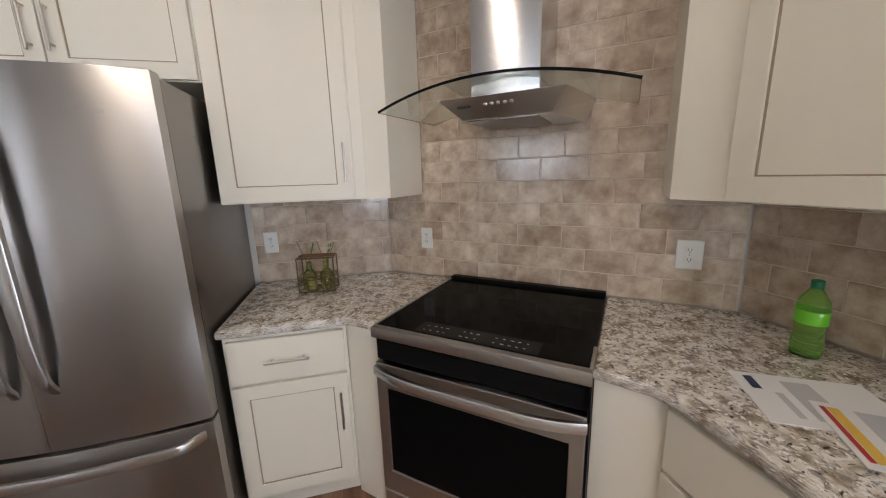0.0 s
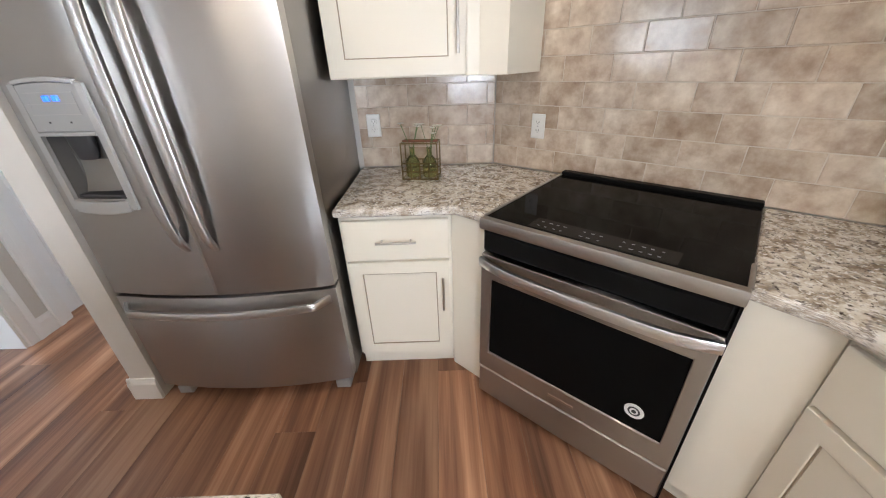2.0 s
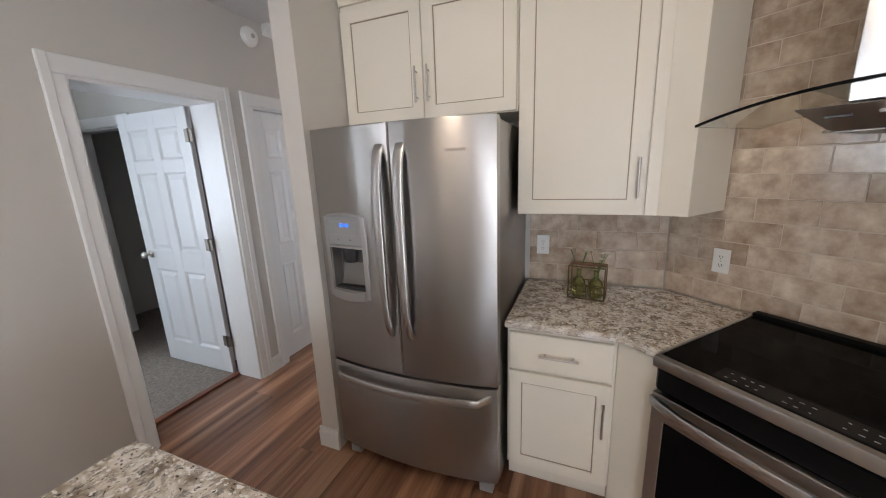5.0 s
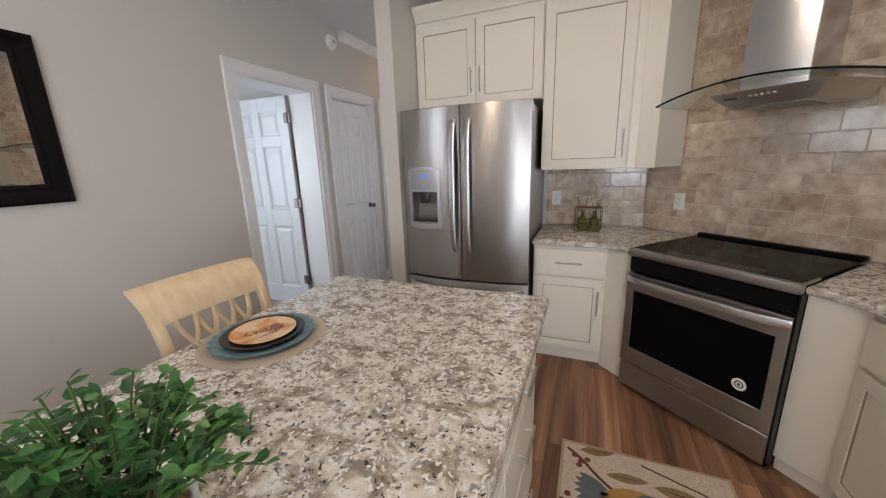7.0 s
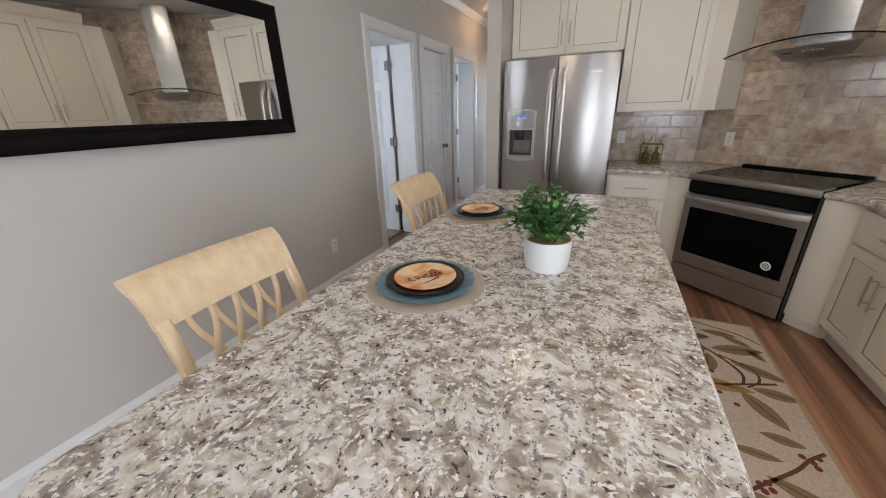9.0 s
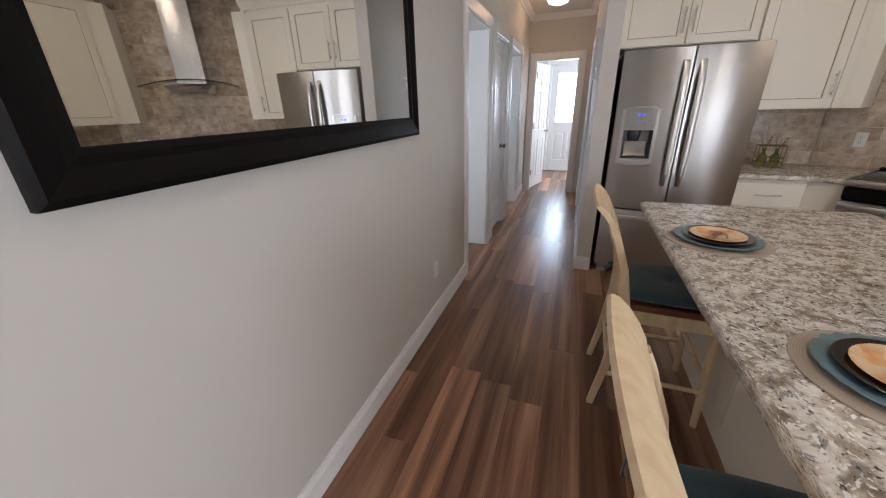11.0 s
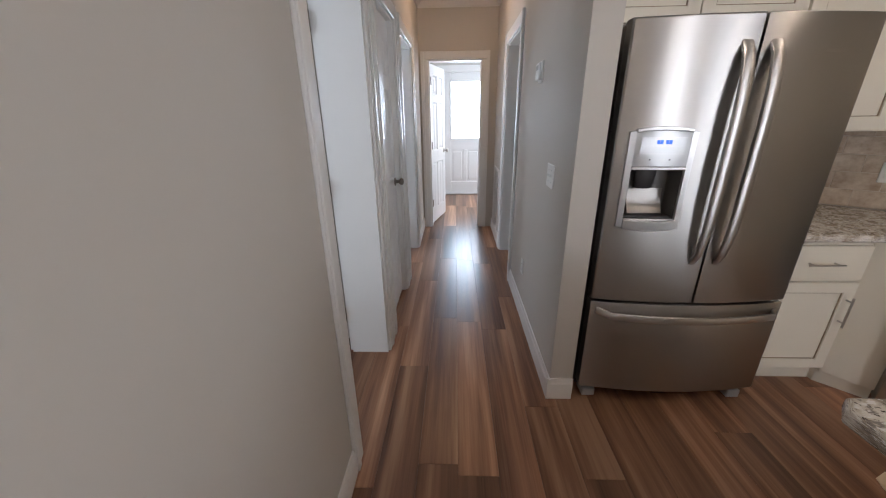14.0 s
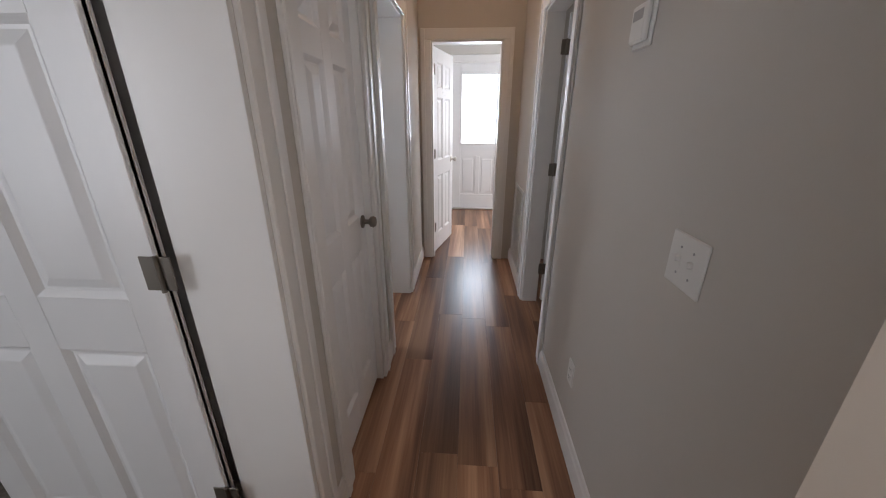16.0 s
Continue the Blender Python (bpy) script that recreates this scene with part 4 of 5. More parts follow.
part("canopy_edge", sweep([(x, y - 0.002, z + 0.003) for x, y, z in edge], 0.009, 0.006, (0, 0, 1)), black_enamel, hd, "dark polished glass edge", True)
for i in range(5):
    part("button", lathe([(0.007, 0), (0.007, 0.006), (0.004, 0.008)], 12, m=pose(-0.030 + 0.024 * i, -0.4185, 0.040, 51)), nickel, hd)
part("badge", box(-0.140, -0.085, -0.424, -0.412, 0.036, 0.042), plastic_dark, hd)

# ---------- wall mirror ----------
mr = thing("wall_mirror", pose(LEFT + 0.021, 0.195, 1.304, 0, 0, 1.4), "large rectangular mirror in a wide black frame", "mirror")
MW, MH = 0.788, 0.735
b = bmesh.new()
prof = [(0.0, 0.0), (0.0, 0.030), (0.014, 0.038), (0.03, 0.034), (0.06, 0.022), (0.075, 0.024), (0.088, 0.018), (0.092, 0.008), (0.092, 0.0)]
rings = []
for inset, lift in prof:
    rings.append([b.verts.new((0.001 + 0.7 * lift, y, z)) for y, z in ((-MW + inset, inset), (MW - inset, inset), (MW - inset, MH - inset), (-MW + inset, MH - inset))])
for a, c in zip(rings, rings[1:]):
    for k in range(4):
        b.faces.new((a[k], a[(k + 1) % 4], c[(k + 1) % 4], c[k]))
part("frame", b, frame_black, mr, "wide moulded black frame")
part("mirror_pane", box(0.003, 0.010, -MW + 0.088, MW - 0.088, 0.088, MH - 0.088), mirror_glass, mr, "silvered mirror glass")


# ---------- outlets, switches, fixtures ----------
def plate(name, m, label, category, kind_, w=0.072, h=0.116, toggles=(0.0,)):
    """A wall plate; its face looks to local -y."""
    t = thing(name, m, label, category, "wall plates")
    part("plate", box(-w / 2, w / 2, -0.006, 0.0, -h / 2, h / 2, 0.003), plastic_white, t)
    for x in toggles:
        for z in ((0.0,) if kind_ == "outlet" else (-0.03, 0.03)):
            part("screw", lathe([(0.003, 0.0), (0.003, 0.001), (0.0005, 0.0012)], 8, m=pose(x, -0.006, z, 90)), plastic_grey, t)
    if kind_ == "outlet":
        for z in (-0.02, 0.02):
            s = part("socket", box(-0.017, 0.017, -0.0085, -0.005, z - 0.0135, z + 0.0135, 0.002), plastic_white, t)
            for x in (-0.006, 0.006):
                part("slot", box(x - 0.0012, x + 0.0012, -0.0089, -0.0082, z - 0.003, z + 0.006), dark_gap, s)
            part("slot", box(-0.002, 0.002, -0.0089, -0.0082, z - 0.0095, z - 0.006), dark_gap, s)
    else:
        for x in toggles:
            part("toggle_slot", box(x - 0.007, x + 0.007, -0.0066, -0.005, -0.014, 0.014), plastic_white, t)
            part("toggle", box(x - 0.005, x + 0.005, -0.017, -0.005, -0.002, 0.011, 0.002), plastic_white, t)
    return t


WHITE_OUT = "white duplex outlet on the tiled backsplash"
plate("outlet", pose(1.01, BACK - 0.0005, 1.12), WHITE_OUT, "outlet", "outlet")
plate("outlet", DIAG @ pose(-0.565, -0.0015, 1.115), WHITE_OUT, "outlet", "outlet")
plate("outlet", DIAG @ pose(0.648, -0.0015, 1.113), "wide white outlet plate on the tiled backsplash", "outlet", "outlet", 0.092, 0.120)
plate("outlet", pose(LEFT, 1.215, 0.385, 0, 0, 90), "white duplex outlet low on the grey wall", "outlet", "outlet")
plate("outlet", pose(HALL, 3.30, 0.38, 0, 0, -90), "white duplex outlet low on the hall wall", "outlet", "outlet")
plate("light_switch", pose(HALL, 2.73, 1.15, 0, 0, -90), "white double toggle light switch on the hall wall", "switch", "switch", 0.130, 0.124, (-0.023, 0.023))
th = thing("thermostat", pose(HALL, 3.15, 1.69, 0, 0, -90), "white wall thermostat with a small window", "thermostat")
part("base", box(-0.055, 0.055, -0.008, 0, -0.06, 0.06, 0.004), plastic_white, th)
part("cover", box(-0.045, 0.045, -0.026, -0.0075, -0.045, 0.05, 0.006), plastic_white, th)
part("window", box(-0.03, 0.03, -0.0268, -0.0255, 0.01, 0.035), plastic_grey, th)
sd = thing("smoke_detector", pose(LEFT, 3.10, 2.575, 0, 90, 0), "round white smoke detector on the wall near the ceiling", "smoke detector")
part("base", lathe([(0.068, 0), (0.068, 0.012), (0.06, 0.02), (0.055, 0.034), (0.03, 0.042), (0.001, 0.043)], 32), plastic_white, sd, "", True)
part("button", lathe([(0.016, 0.04), (0.016, 0.047), (0.001, 0.048)], 16), plastic_grey, sd)
rv = thing("return_grille", pose(HALL, 5.20, 0.48, 0, 0, -90), "white louvred return air grille on the hall wall", "vent")
b = bmesh.new()
for p in ((-0.25, -0.225, -0.38, 0.38), (0.225, 0.25, -0.38, 0.38), (-0.225, 0.225, -0.38, -0.355), (-0.225, 0.225, 0.355, 0.38)):
    box(p[0], p[1], -0.012, 0, p[2], p[3], 0.002, b)
part("frame", b, trim_paint, rv)
for i in range(26):
    z = -0.345 + 0.0276 * i
    part("slat", box(-0.225, 0.225, -0.0015, 0.0015, -0.012, 0.012), trim_paint, rv, at=pose(0, -0.006, z, 35))


def ceiling_lamp(x, y, power, colour):
    """A flush dome that gives the light."""
    t = thing("ceiling_light", pose(x, y, CEIL, 180), "round frosted glass ceiling light", "ceiling light", "ceiling lights")
    part("rim", lathe([(0.15, 0), (0.15, 0.018), (0.142, 0.022), (0.001, 0.023)], 32), nickel, t, "", True)
    glow = material("frosted_glow", (0.9, 0.85, 0.78), 0.5)
    shader(glow).inputs["Emission Color"].default_value = (*colour, 1)
    shader(glow).inputs["Emission Strength"].default_value = power
    part("dome", lathe([(0.138, 0.023), (0.136, 0.045), (0.11, 0.08), (0.06, 0.10), (0.001, 0.105)], 32), glow, t, "lit frosted dome", True)


ceiling_lamp(-0.65, 4.6, 13, (1.0, 0.64, 0.36))


# assumed kitchen downlight; no such fitting is known for certain
def assumed_can_light(x, y, power):
    t = thing("recessed_light", pose(x, y, CEIL, 180), "assumed round recessed ceiling downlight with white ring", "recessed light", "recessed lights")
    part("ring", lathe([(0.095, 0), (0.095, 0.006), (0.07, 0.008), (0.001, 0.0085)], 28), trim_paint, t)
    glow = material("can_glow", (0.9, 0.85, 0.8), 0.5)
    shader(glow).inputs["Emission Color"].default_value = (1.0, 0.84, 0.66, 1)
    shader(glow).inputs["Emission Strength"].default_value = power
    part("lens", lathe([(0.066, 0.0088), (0.064, 0.012), (0.001, 0.013)], 28), glow, t, "lit lens")


# number, places and power chosen to brighten floor, counters and steel fronts
for x, y, power in ((1.6, 1.6, 56), (0.55, 1.5, 72), (1.65, 0.3, 72), (0.2, -0.1, 36), (1.65, -0.9, 46), (0.2, -1.6, 40)):
    assumed_can_light(x, y, power)

# ---------- counter stools ----------
stool = thing("counter_stool", pose(0.200, -0.335, 0), "cream painted counter stool with lattice back and teal tie-on cushion", "stool", "stools at the island")
SZ = 0.585
for s, n in ((-1, "back_post"), (1, "back_post")):
    y = s * 0.203
    path = [(-0.275, y, 0.0), (-0.235, y, 0.22), (-0.205, y, 0.45), (-0.20, y, 0.60), (-0.225, y, 0.76), (-0.268, y, 0.89), (-0.286, y, 0.935)]
    part(n, sweep(path, [0.034, 0.036, 0.042, 0.044, 0.04, 0.036, 0.034], [0.030, 0.034, 0.044, 0.046, 0.04, 0.034, 0.03], (0, 1, 0)), cream_wood, stool, "", True)
    part("front_leg", sweep([(0.185, y, 0.0), (0.175, y, 0.3), (0.17, y, SZ - 0.03)], [0.03, 0.036, 0.042], [0.03, 0.036, 0.042], (0, 1, 0)), cream_wood, stool, "", True)
    part("side_apron", box(-0.18, 0.15, y - 0.012, y + 0.012, SZ - 0.075, SZ - 0.012, 0.003), cream_wood, stool)
    part("side_stretcher", rod((-0.235, y, 0.20), (0.178, y, 0.20), 0.011, n=10), cream_wood, stool, "", True)
for x in (-0.19, 0.17):
    part("apron", box(x - 0.012, x + 0.012, -0.175, 0.175, SZ - 0.075, SZ - 0.012, 0.003), cream_wood, stool)
part("footrest", rod((0.178, -0.19, 0.26), (0.178, 0.19, 0.26), 0.012, n=10), cream_wood, stool, "", True)
part("rear_stretcher", rod((-0.225, -0.19, 0.26), (-0.225, 0.19, 0.26), 0.011, n=10), cream_wood, stool, "", True)
part("seat", box(-0.20, 0.205, -0.215, 0.215, SZ - 0.012, SZ + 0.018, 0.008, seg=2), seat_wood, stool, "dark red-brown wooden seat")
# top rail, rolled over at its upper edge and hollowed to the sitter
b, grid = bmesh.new(), []
shape = [(-0.290, 0.905), (-0.300, 0.94), (-0.318, 0.975), (-0.342, 1.008), (-0.366, 1.030), (-0.384, 1.036), (-0.392, 1.026), (-0.380, 1.012), (-0.352, 0.985), (-0.325, 0.945), (-0.315, 0.905)]
for k in range(13):
    u = k / 6 - 1
    grid.append([b.verts.new((x + 0.010 * (u * u) + 0.010, 0.222 * u * (1 + 0.05 * max(0, (z - 0.95) / 0.09)), z + 0.012 + 0.003 * (1 - u * u))) for x, z in shape])
for p, q in zip(grid, grid[1:]):
    for i in range(len(shape)):
        j = (i + 1) % len(shape)
        b.faces.new((p[i], p[j], q[j], q[i]))
b.faces.new(grid[0][::-1]), b.faces.new(grid[-1])
part("top_rail", b, cream_wood, stool, "wide rolled top rail", True)
part("lower_rail", box(-0.228, -0.205, -0.175, 0.175, 0.665, 0.71, 0.004), cream_wood, stool)


def back_x(z):
    return -0.215 - (z - 0.7) * 0.36


for k in range(5):
    y0 = -0.144 + 0.072 * k
    for s in (-1, 1):
        if abs(y0 + s * 0.068) > 0.19:
            continue
        path = []
        for i in range(9):
            u = i / 8
            z = 0.70 + 0.215 * u
            path.append((back_x(z) + s * 0.004, y0 + s * 0.068 * (0.5 - 0.5 * math.cos(math.pi * u)) * 1.0, z))
        part("lattice_slat", sweep(path, 0.017, 0.010, (0, 1, 0)), cream_wood, stool, "", True)
b = bmesh.new()
n = 14
for side in (1, -1):
    layer = []
    for i in range(n + 1):
        row = []
        for j in range(n + 1):
            u, w = 2 * i / n - 1, 2 * j / n - 1
            r = (1 - abs(u) ** 6) * (1 - abs(w) ** 6)
            dimple = 0.018 * math.exp(-((u * u + w * w) / 0.03))
            z = SZ + 0.019 + 0.024 + side * (0.024 * max(r, 0) ** 0.35) - (dimple if side > 0 else 0)
            row.append(b.verts.new((0.005 + 0.205 * u * (1 - 0.05 * w * w), 0.215 * w * (1 - 0.05 * u * u), z)))
        layer.append(row)
    for i in range(n):
        for j in range(n):
            b.faces.new((layer[i][j], layer[i + 1][j], layer[i + 1][j + 1], layer[i][j + 1]))
bmesh.ops.remove_doubles(b, verts=b.verts, dist=0.0008)
cushion = part("cushion", b, teal_cloth, stool, "dark teal padded cushion with a central tuft", True)
for s in (-1, 1):
    b = bmesh.new()
    sweep([(-0.18, s * 0.185, SZ + 0.03), (-0.215, s * 0.225, SZ + 0.035), (-0.25, s * 0.205, SZ + 0.03), (-0.232, s * 0.17, SZ + 0.03)], 0.012, 0.003, (0, 0, 1), b, 4)
    sweep([(-0.23, s * 0.222, SZ + 0.03), (-0.26, s * 0.24, SZ - 0.02), (-0.262, s * 0.245, SZ - 0.09)], 0.016, 0.003, (0, 1, 0), b, 4)
    sweep([(-0.23, s * 0.222, SZ + 0.03), (-0.255, s * 0.22, SZ - 0.03), (-0.25, s * 0.225, SZ - 0.07)], 0.014, 0.003, (0, 1, 0), b, 4)
    part("tie", b, teal_cloth, cushion, "knotted teal ribbon")
copy_thing(stool, pose(0.215, 0.893, 0, 0, 0, -1.5))

# ---------- place settings ----------
mat_straw = material("mat_straw", (0.46, 0.38, 0.30), 0.85)
mv = coords(mat_straw)
ring_t = node(mat_straw, "TexWave", Scale=60.0)
ring_t.wave_type = "RINGS"
ring_t.rings_direction = "Z"
link(mat_straw, mv, ring_t.inputs[0])
link(mat_straw, ramp(mat_straw, ring_t.outputs[0], [(0.2, (0.43, 0.355, 0.28)), (0.8, (0.50, 0.425, 0.34))]), shader(mat_straw).inputs["Base Color"])
bump(mat_straw, ring_t.outputs[0], 0.5, 0.001)
charger_blue = painted("charger_blue", (0.10, 0.19, 0.23), (0.17, 0.28, 0.32), 0.3, 50)
plate_dark = painted("plate_dark", (0.018, 0.011, 0.010), (0.035, 0.022, 0.018), 0.15, 50)
plate_orange = material("plate_orange", (0.7, 0.3, 0.12), 0.2)
pv = coords(plate_orange)
link(plate_orange, ramp(plate_orange, noise_tex(plate_orange, pv, 14, 4), [(0.3, (0.66, 0.22, 0.07)), (0.46, (0.80, 0.40, 0.17)), (0.58, (0.88, 0.66, 0.40))]), shader(plate_orange).inputs["Base Color"])
ink = material("ink", (0.035, 0.03, 0.015), 0.3)
fig_red = material("fig_red", (0.42, 0.12, 0.03), 0.3)


def leaf_flat(x, y, ang, ln, wd, z, into, n=6):
    """A pointed leaf lying flat."""
    b = into
    ca, sa = math.cos(ang), math.sin(ang)
    rim = [(ln * k / n, wd / 2 * math.sin(math.pi * k / n) ** 0.8) for k in range(n + 1)] + [(ln * k / n, -wd / 2 * math.sin(math.pi * k / n) ** 0.8) for k in range(n - 1, 0, -1)]
    b.faces.new([b.verts.new((x + ca * p - sa * q, y + sa * p + ca * q, z)) for p, q in rim])


def setting(px, py, turn):
    z = TOP
    m1 = thing("placemat", pose(px, py, z, 0, 0, turn), "round woven tan placemat on the island", "placemat", "placemats")
    part("weave", lathe([(0.186, 0.0), (0.188, 0.002), (0.185, 0.004), (0.001, 0.004)], 48), mat_straw, m1)
    ch = thing("charger_plate", pose(px, py, z + 0.0042, 0, 0, turn), "blue-grey scalloped charger plate", "plate", "plates")
    b, rings = bmesh.new(), []
    for r, h in ((0.001, 0.004), (0.10, 0.004), (0.112, 0.006), (0.150, 0.014), (0.154, 0.0135), (0.150, 0.010), (0.105, 0.0), (0.001, 0.0)):
        rings.append([b.verts.new((r * (1 + (0.022 if r > 0.13 else 0) * math.cos(24 * 2 * math.pi * i / 96)) * math.cos(2 * math.pi * i / 96), r * (1 + (0.022 if r > 0.13 else 0) * math.cos(24 * 2 * math.pi * i / 96)) * math.sin(2 * math.pi * i / 96), h + (0.0012 * math.cos(24 * 2 * math.pi * i / 96) if r > 0.13 else 0))) for i in range(96)])
    for p, q in zip(rings, rings[1:]):
        for i in range(96):
            b.faces.new((p[i], p[(i + 1) % 96], q[(i + 1) % 96], q[i]))
    part("dish", b, charger_blue, ch, "", True)
    pd = thing("dinner_plate", pose(px, py, z + 0.0095, 0, 0, turn), "dark brown glossy dinner plate", "plate", "plates")
    part("dish", lathe([(0.001, 0.001), (0.075, 0.001), (0.122, 0.014), (0.124, 0.016), (0.120, 0.017), (0.085, 0.007), (0.001, 0.006)], 48), plate_dark, pd, "", True)
    ps = thing("salad_plate", pose(px, py, z + 0.0165, 0, 0, turn), "orange salad plate painted with olive sprigs and a fig", "plate", "plates")
    dish = part("dish", lathe([(0.001, 0.0), (0.06, 0.0), (0.096, 0.011), (0.098, 0.013), (0.094, 0.0135), (0.062, 0.005), (0.001, 0.0045)], 48), plate_orange, ps, "", True)
    r2 = random.Random(9)
    sprig = [(-0.055 + 0.095 * k / 15, -0.022 + 0.05 * k / 15 + r2.uniform(-0.006, 0.006), 0.5 + (1 if k % 2 else -1) * r2.uniform(0.5, 1.2), 0.020, 0.0065) for k in range(16)]
    sprig += [(-0.005 + 0.012 * k, -0.045 + 0.008 * k, 0.3 + 0.4 * k, 0.020, 0.006) for k in range(5)]
    for x, y, turned, ln, wd in sprig:
        b = bmesh.new()
        leaf_flat(x, y, turned, ln, wd, 0.0057, b)
        part("painted_leaf", b, ink, dish, "dark olive painted leaf")
    b = bmesh.new()
    for a in range(3):
        leaf_flat(0.012 - a * 0.004, 0.02 + a * 0.006, 0.2 + a * 0.35, 0.05, 0.022, 0.0053 + 0.0002 * a, b)
    part("painted_fig", b, fig_red, dish, "red-brown painted fig")


setting(0.413, -0.045, 20)
setting(0.318, 0.79, 28)

# ---------- potted plant ----------
pot_white = painted("pot_white", (0.74, 0.74, 0.72), (0.80, 0.80, 0.78), 0.35, 60)
pl = thing("potted_plant", pose(0.745, 0.217, TOP), "bushy green artificial plant in a white ceramic pot", "plant")
pot = part("pot", lathe([(0.066, 0.0), (0.070, 0.003), (0.076, 0.05), (0.078, 0.103), (0.0765, 0.107), (0.072, 0.105), (0.070, 0.09), (0.001, 0.089)], 40), pot_white, pl, "smooth white ceramic pot", True)
part("filler", lathe([(0.069, 0.088), (0.066, 0.094), (0.03, 0.102), (0.001, 0.104)], 24), painted("straw_filler", (0.35, 0.22, 0.11), (0.52, 0.36, 0.2), 0.9, 200, 1.0), pot, "brown straw filler")
leaf_green = material("leaf_green", (0.05, 0.16, 0.03), 0.42)
gi = node(leaf_green, "NewGeometry")
link(leaf_green, ramp(leaf_green, gi.outputs["Random Per Island"], [(0.0, (0.018, 0.075, 0.018)), (0.5, (0.04, 0.15, 0.035)), (0.85, (0.075, 0.22, 0.05)), (1.0, (0.16, 0.30, 0.10))]), shader(leaf_green).inputs["Base Color"])
shader(leaf_green).inputs["Subsurface Weight"].default_value = 0.0
stem_green = material("stem_green", (0.07, 0.13, 0.03), 0.6)
r2 = random.Random(21)
stems, leaves = bmesh.new(), bmesh.new()


def leaf3(b, base, direction, normal, ln, wd):
    d = direction.normalized()
    s = d.cross(normal).normalized()
    nn = s.cross(d)
    pts = [(0, 0, 0), (0.3, 0.42, 0.02), (0.62, 0.46, 0.03), (1, 0, -0.10), (0.62, -0.46, 0.03), (0.3, -0.42, 0.02)]
    v = [b.verts.new(base + d * (ln * p) + s * (wd * q) + nn * (ln * h)) for p, q, h in pts]
    mid = b.verts.new(base + d * (ln * 0.5) - nn * (ln * 0.05))
    for i in range(6):
        b.faces.new((v[i], v[(i + 1) % 6], mid))


for k in range(64):
    a, lean = r2.uniform(0, 2 * math.pi), r2.random() ** 0.7
    reach, rise = 0.03 + 0.135 * lean * r2.uniform(0.8, 1.1), (0.19 - 0.13 * lean ** 1.6) * r2.uniform(0.8, 1.12)
    root = Vector((0.035 * lean * math.cos(a), 0.035 * lean * math.sin(a), 0.095))
    tip = Vector((reach * math.cos(a), reach * math.sin(a), 0.095 + rise))
    path = [root.lerp(tip, u) + Vector((0, 0, 0.035 * math.sin(math.pi * u) * lean)) for u in (0, 0.25, 0.5, 0.75, 1)]
    sweep(path, 0.0022, 0.0022, (1, 0.3, 0), stems, 4)
    for i in range(15):
        u = 0.22 + 0.8 * i / 14
        p = root.lerp(tip, min(u, 1)) + Vector((0, 0, 0.035 * math.sin(math.pi * min(u, 1)) * lean))
        out = Vector((math.cos(a + r2.uniform(-2.2, 2.2)), math.sin(a + r2.uniform(-2.2, 2.2)), r2.uniform(-0.25, 0.8)))
        leaf3(leaves, p, out, Vector((r2.uniform(-0.5, 0.5), r2.uniform(-0.5, 0.5), 1)), r2.uniform(0.018, 0.031), r2.uniform(0.012, 0.018))
part("stalk", stems, stem_green, pl)
tagged(part("foliage", leaves, leaf_green, pl, "dense small glossy green leaves"), kind="stuff")

# ---------- wire caddy with two bud vases ----------
wire = material("wire", (0.20, 0.145, 0.06), 0.35, 0.9)
cd = thing("wire_caddy", pose(1.265, 2.885, TOP, 0, 0, -8) @ Matrix.Diagonal((1.4, 1.4, 1.4, 1)), "aged brass wire caddy with two green bud vases", "caddy")
b = bmesh.new()
W, D, H = 0.062, 0.034, 0.125
for z in (0.004, 0.03, 0.058):
    for p, q in (((-W, -D), (W, -D)), ((W, -D), (W, D)), ((W, D), (-W, D)), ((-W, D), (-W, -D))):
        rod((*p, z), (*q, z), 0.0023, b, 5)
for x in (-W, -W / 2, 0, W / 2, W):
    for y in (-D, D):
        rod((x, y, 0.002), (x, y, 0.058 if abs(x) < W else H), 0.0023, b, 5)
for y in (-D, D):
    rod((-W, y, H), (W, y, H), 0.0025, b, 5)
for x in (-W, W):
    rod((x, -D, H), (x, D, H), 0.0025, b, 5)
for x in (-W, -0.02, 0.02, W):
    rod((x, -D, 0.004), (x, D, 0.004), 0.0023, b, 5)
part("wire_frame", b, wire, cd, "bent brass wire frame")
part("handle", rod((-W, 0, H + 0.002), (W, 0, H + 0.002), 0.004), seat_wood, cd, "wooden carrying bar")
vase_glass = material("vase_glass", (0.52, 0.56, 0.22), 0.06)
shader(vase_glass).inputs["Transmission Weight"].default_value = 0.9
petal = material("petal", (0.82, 0.80, 0.70), 0.6)
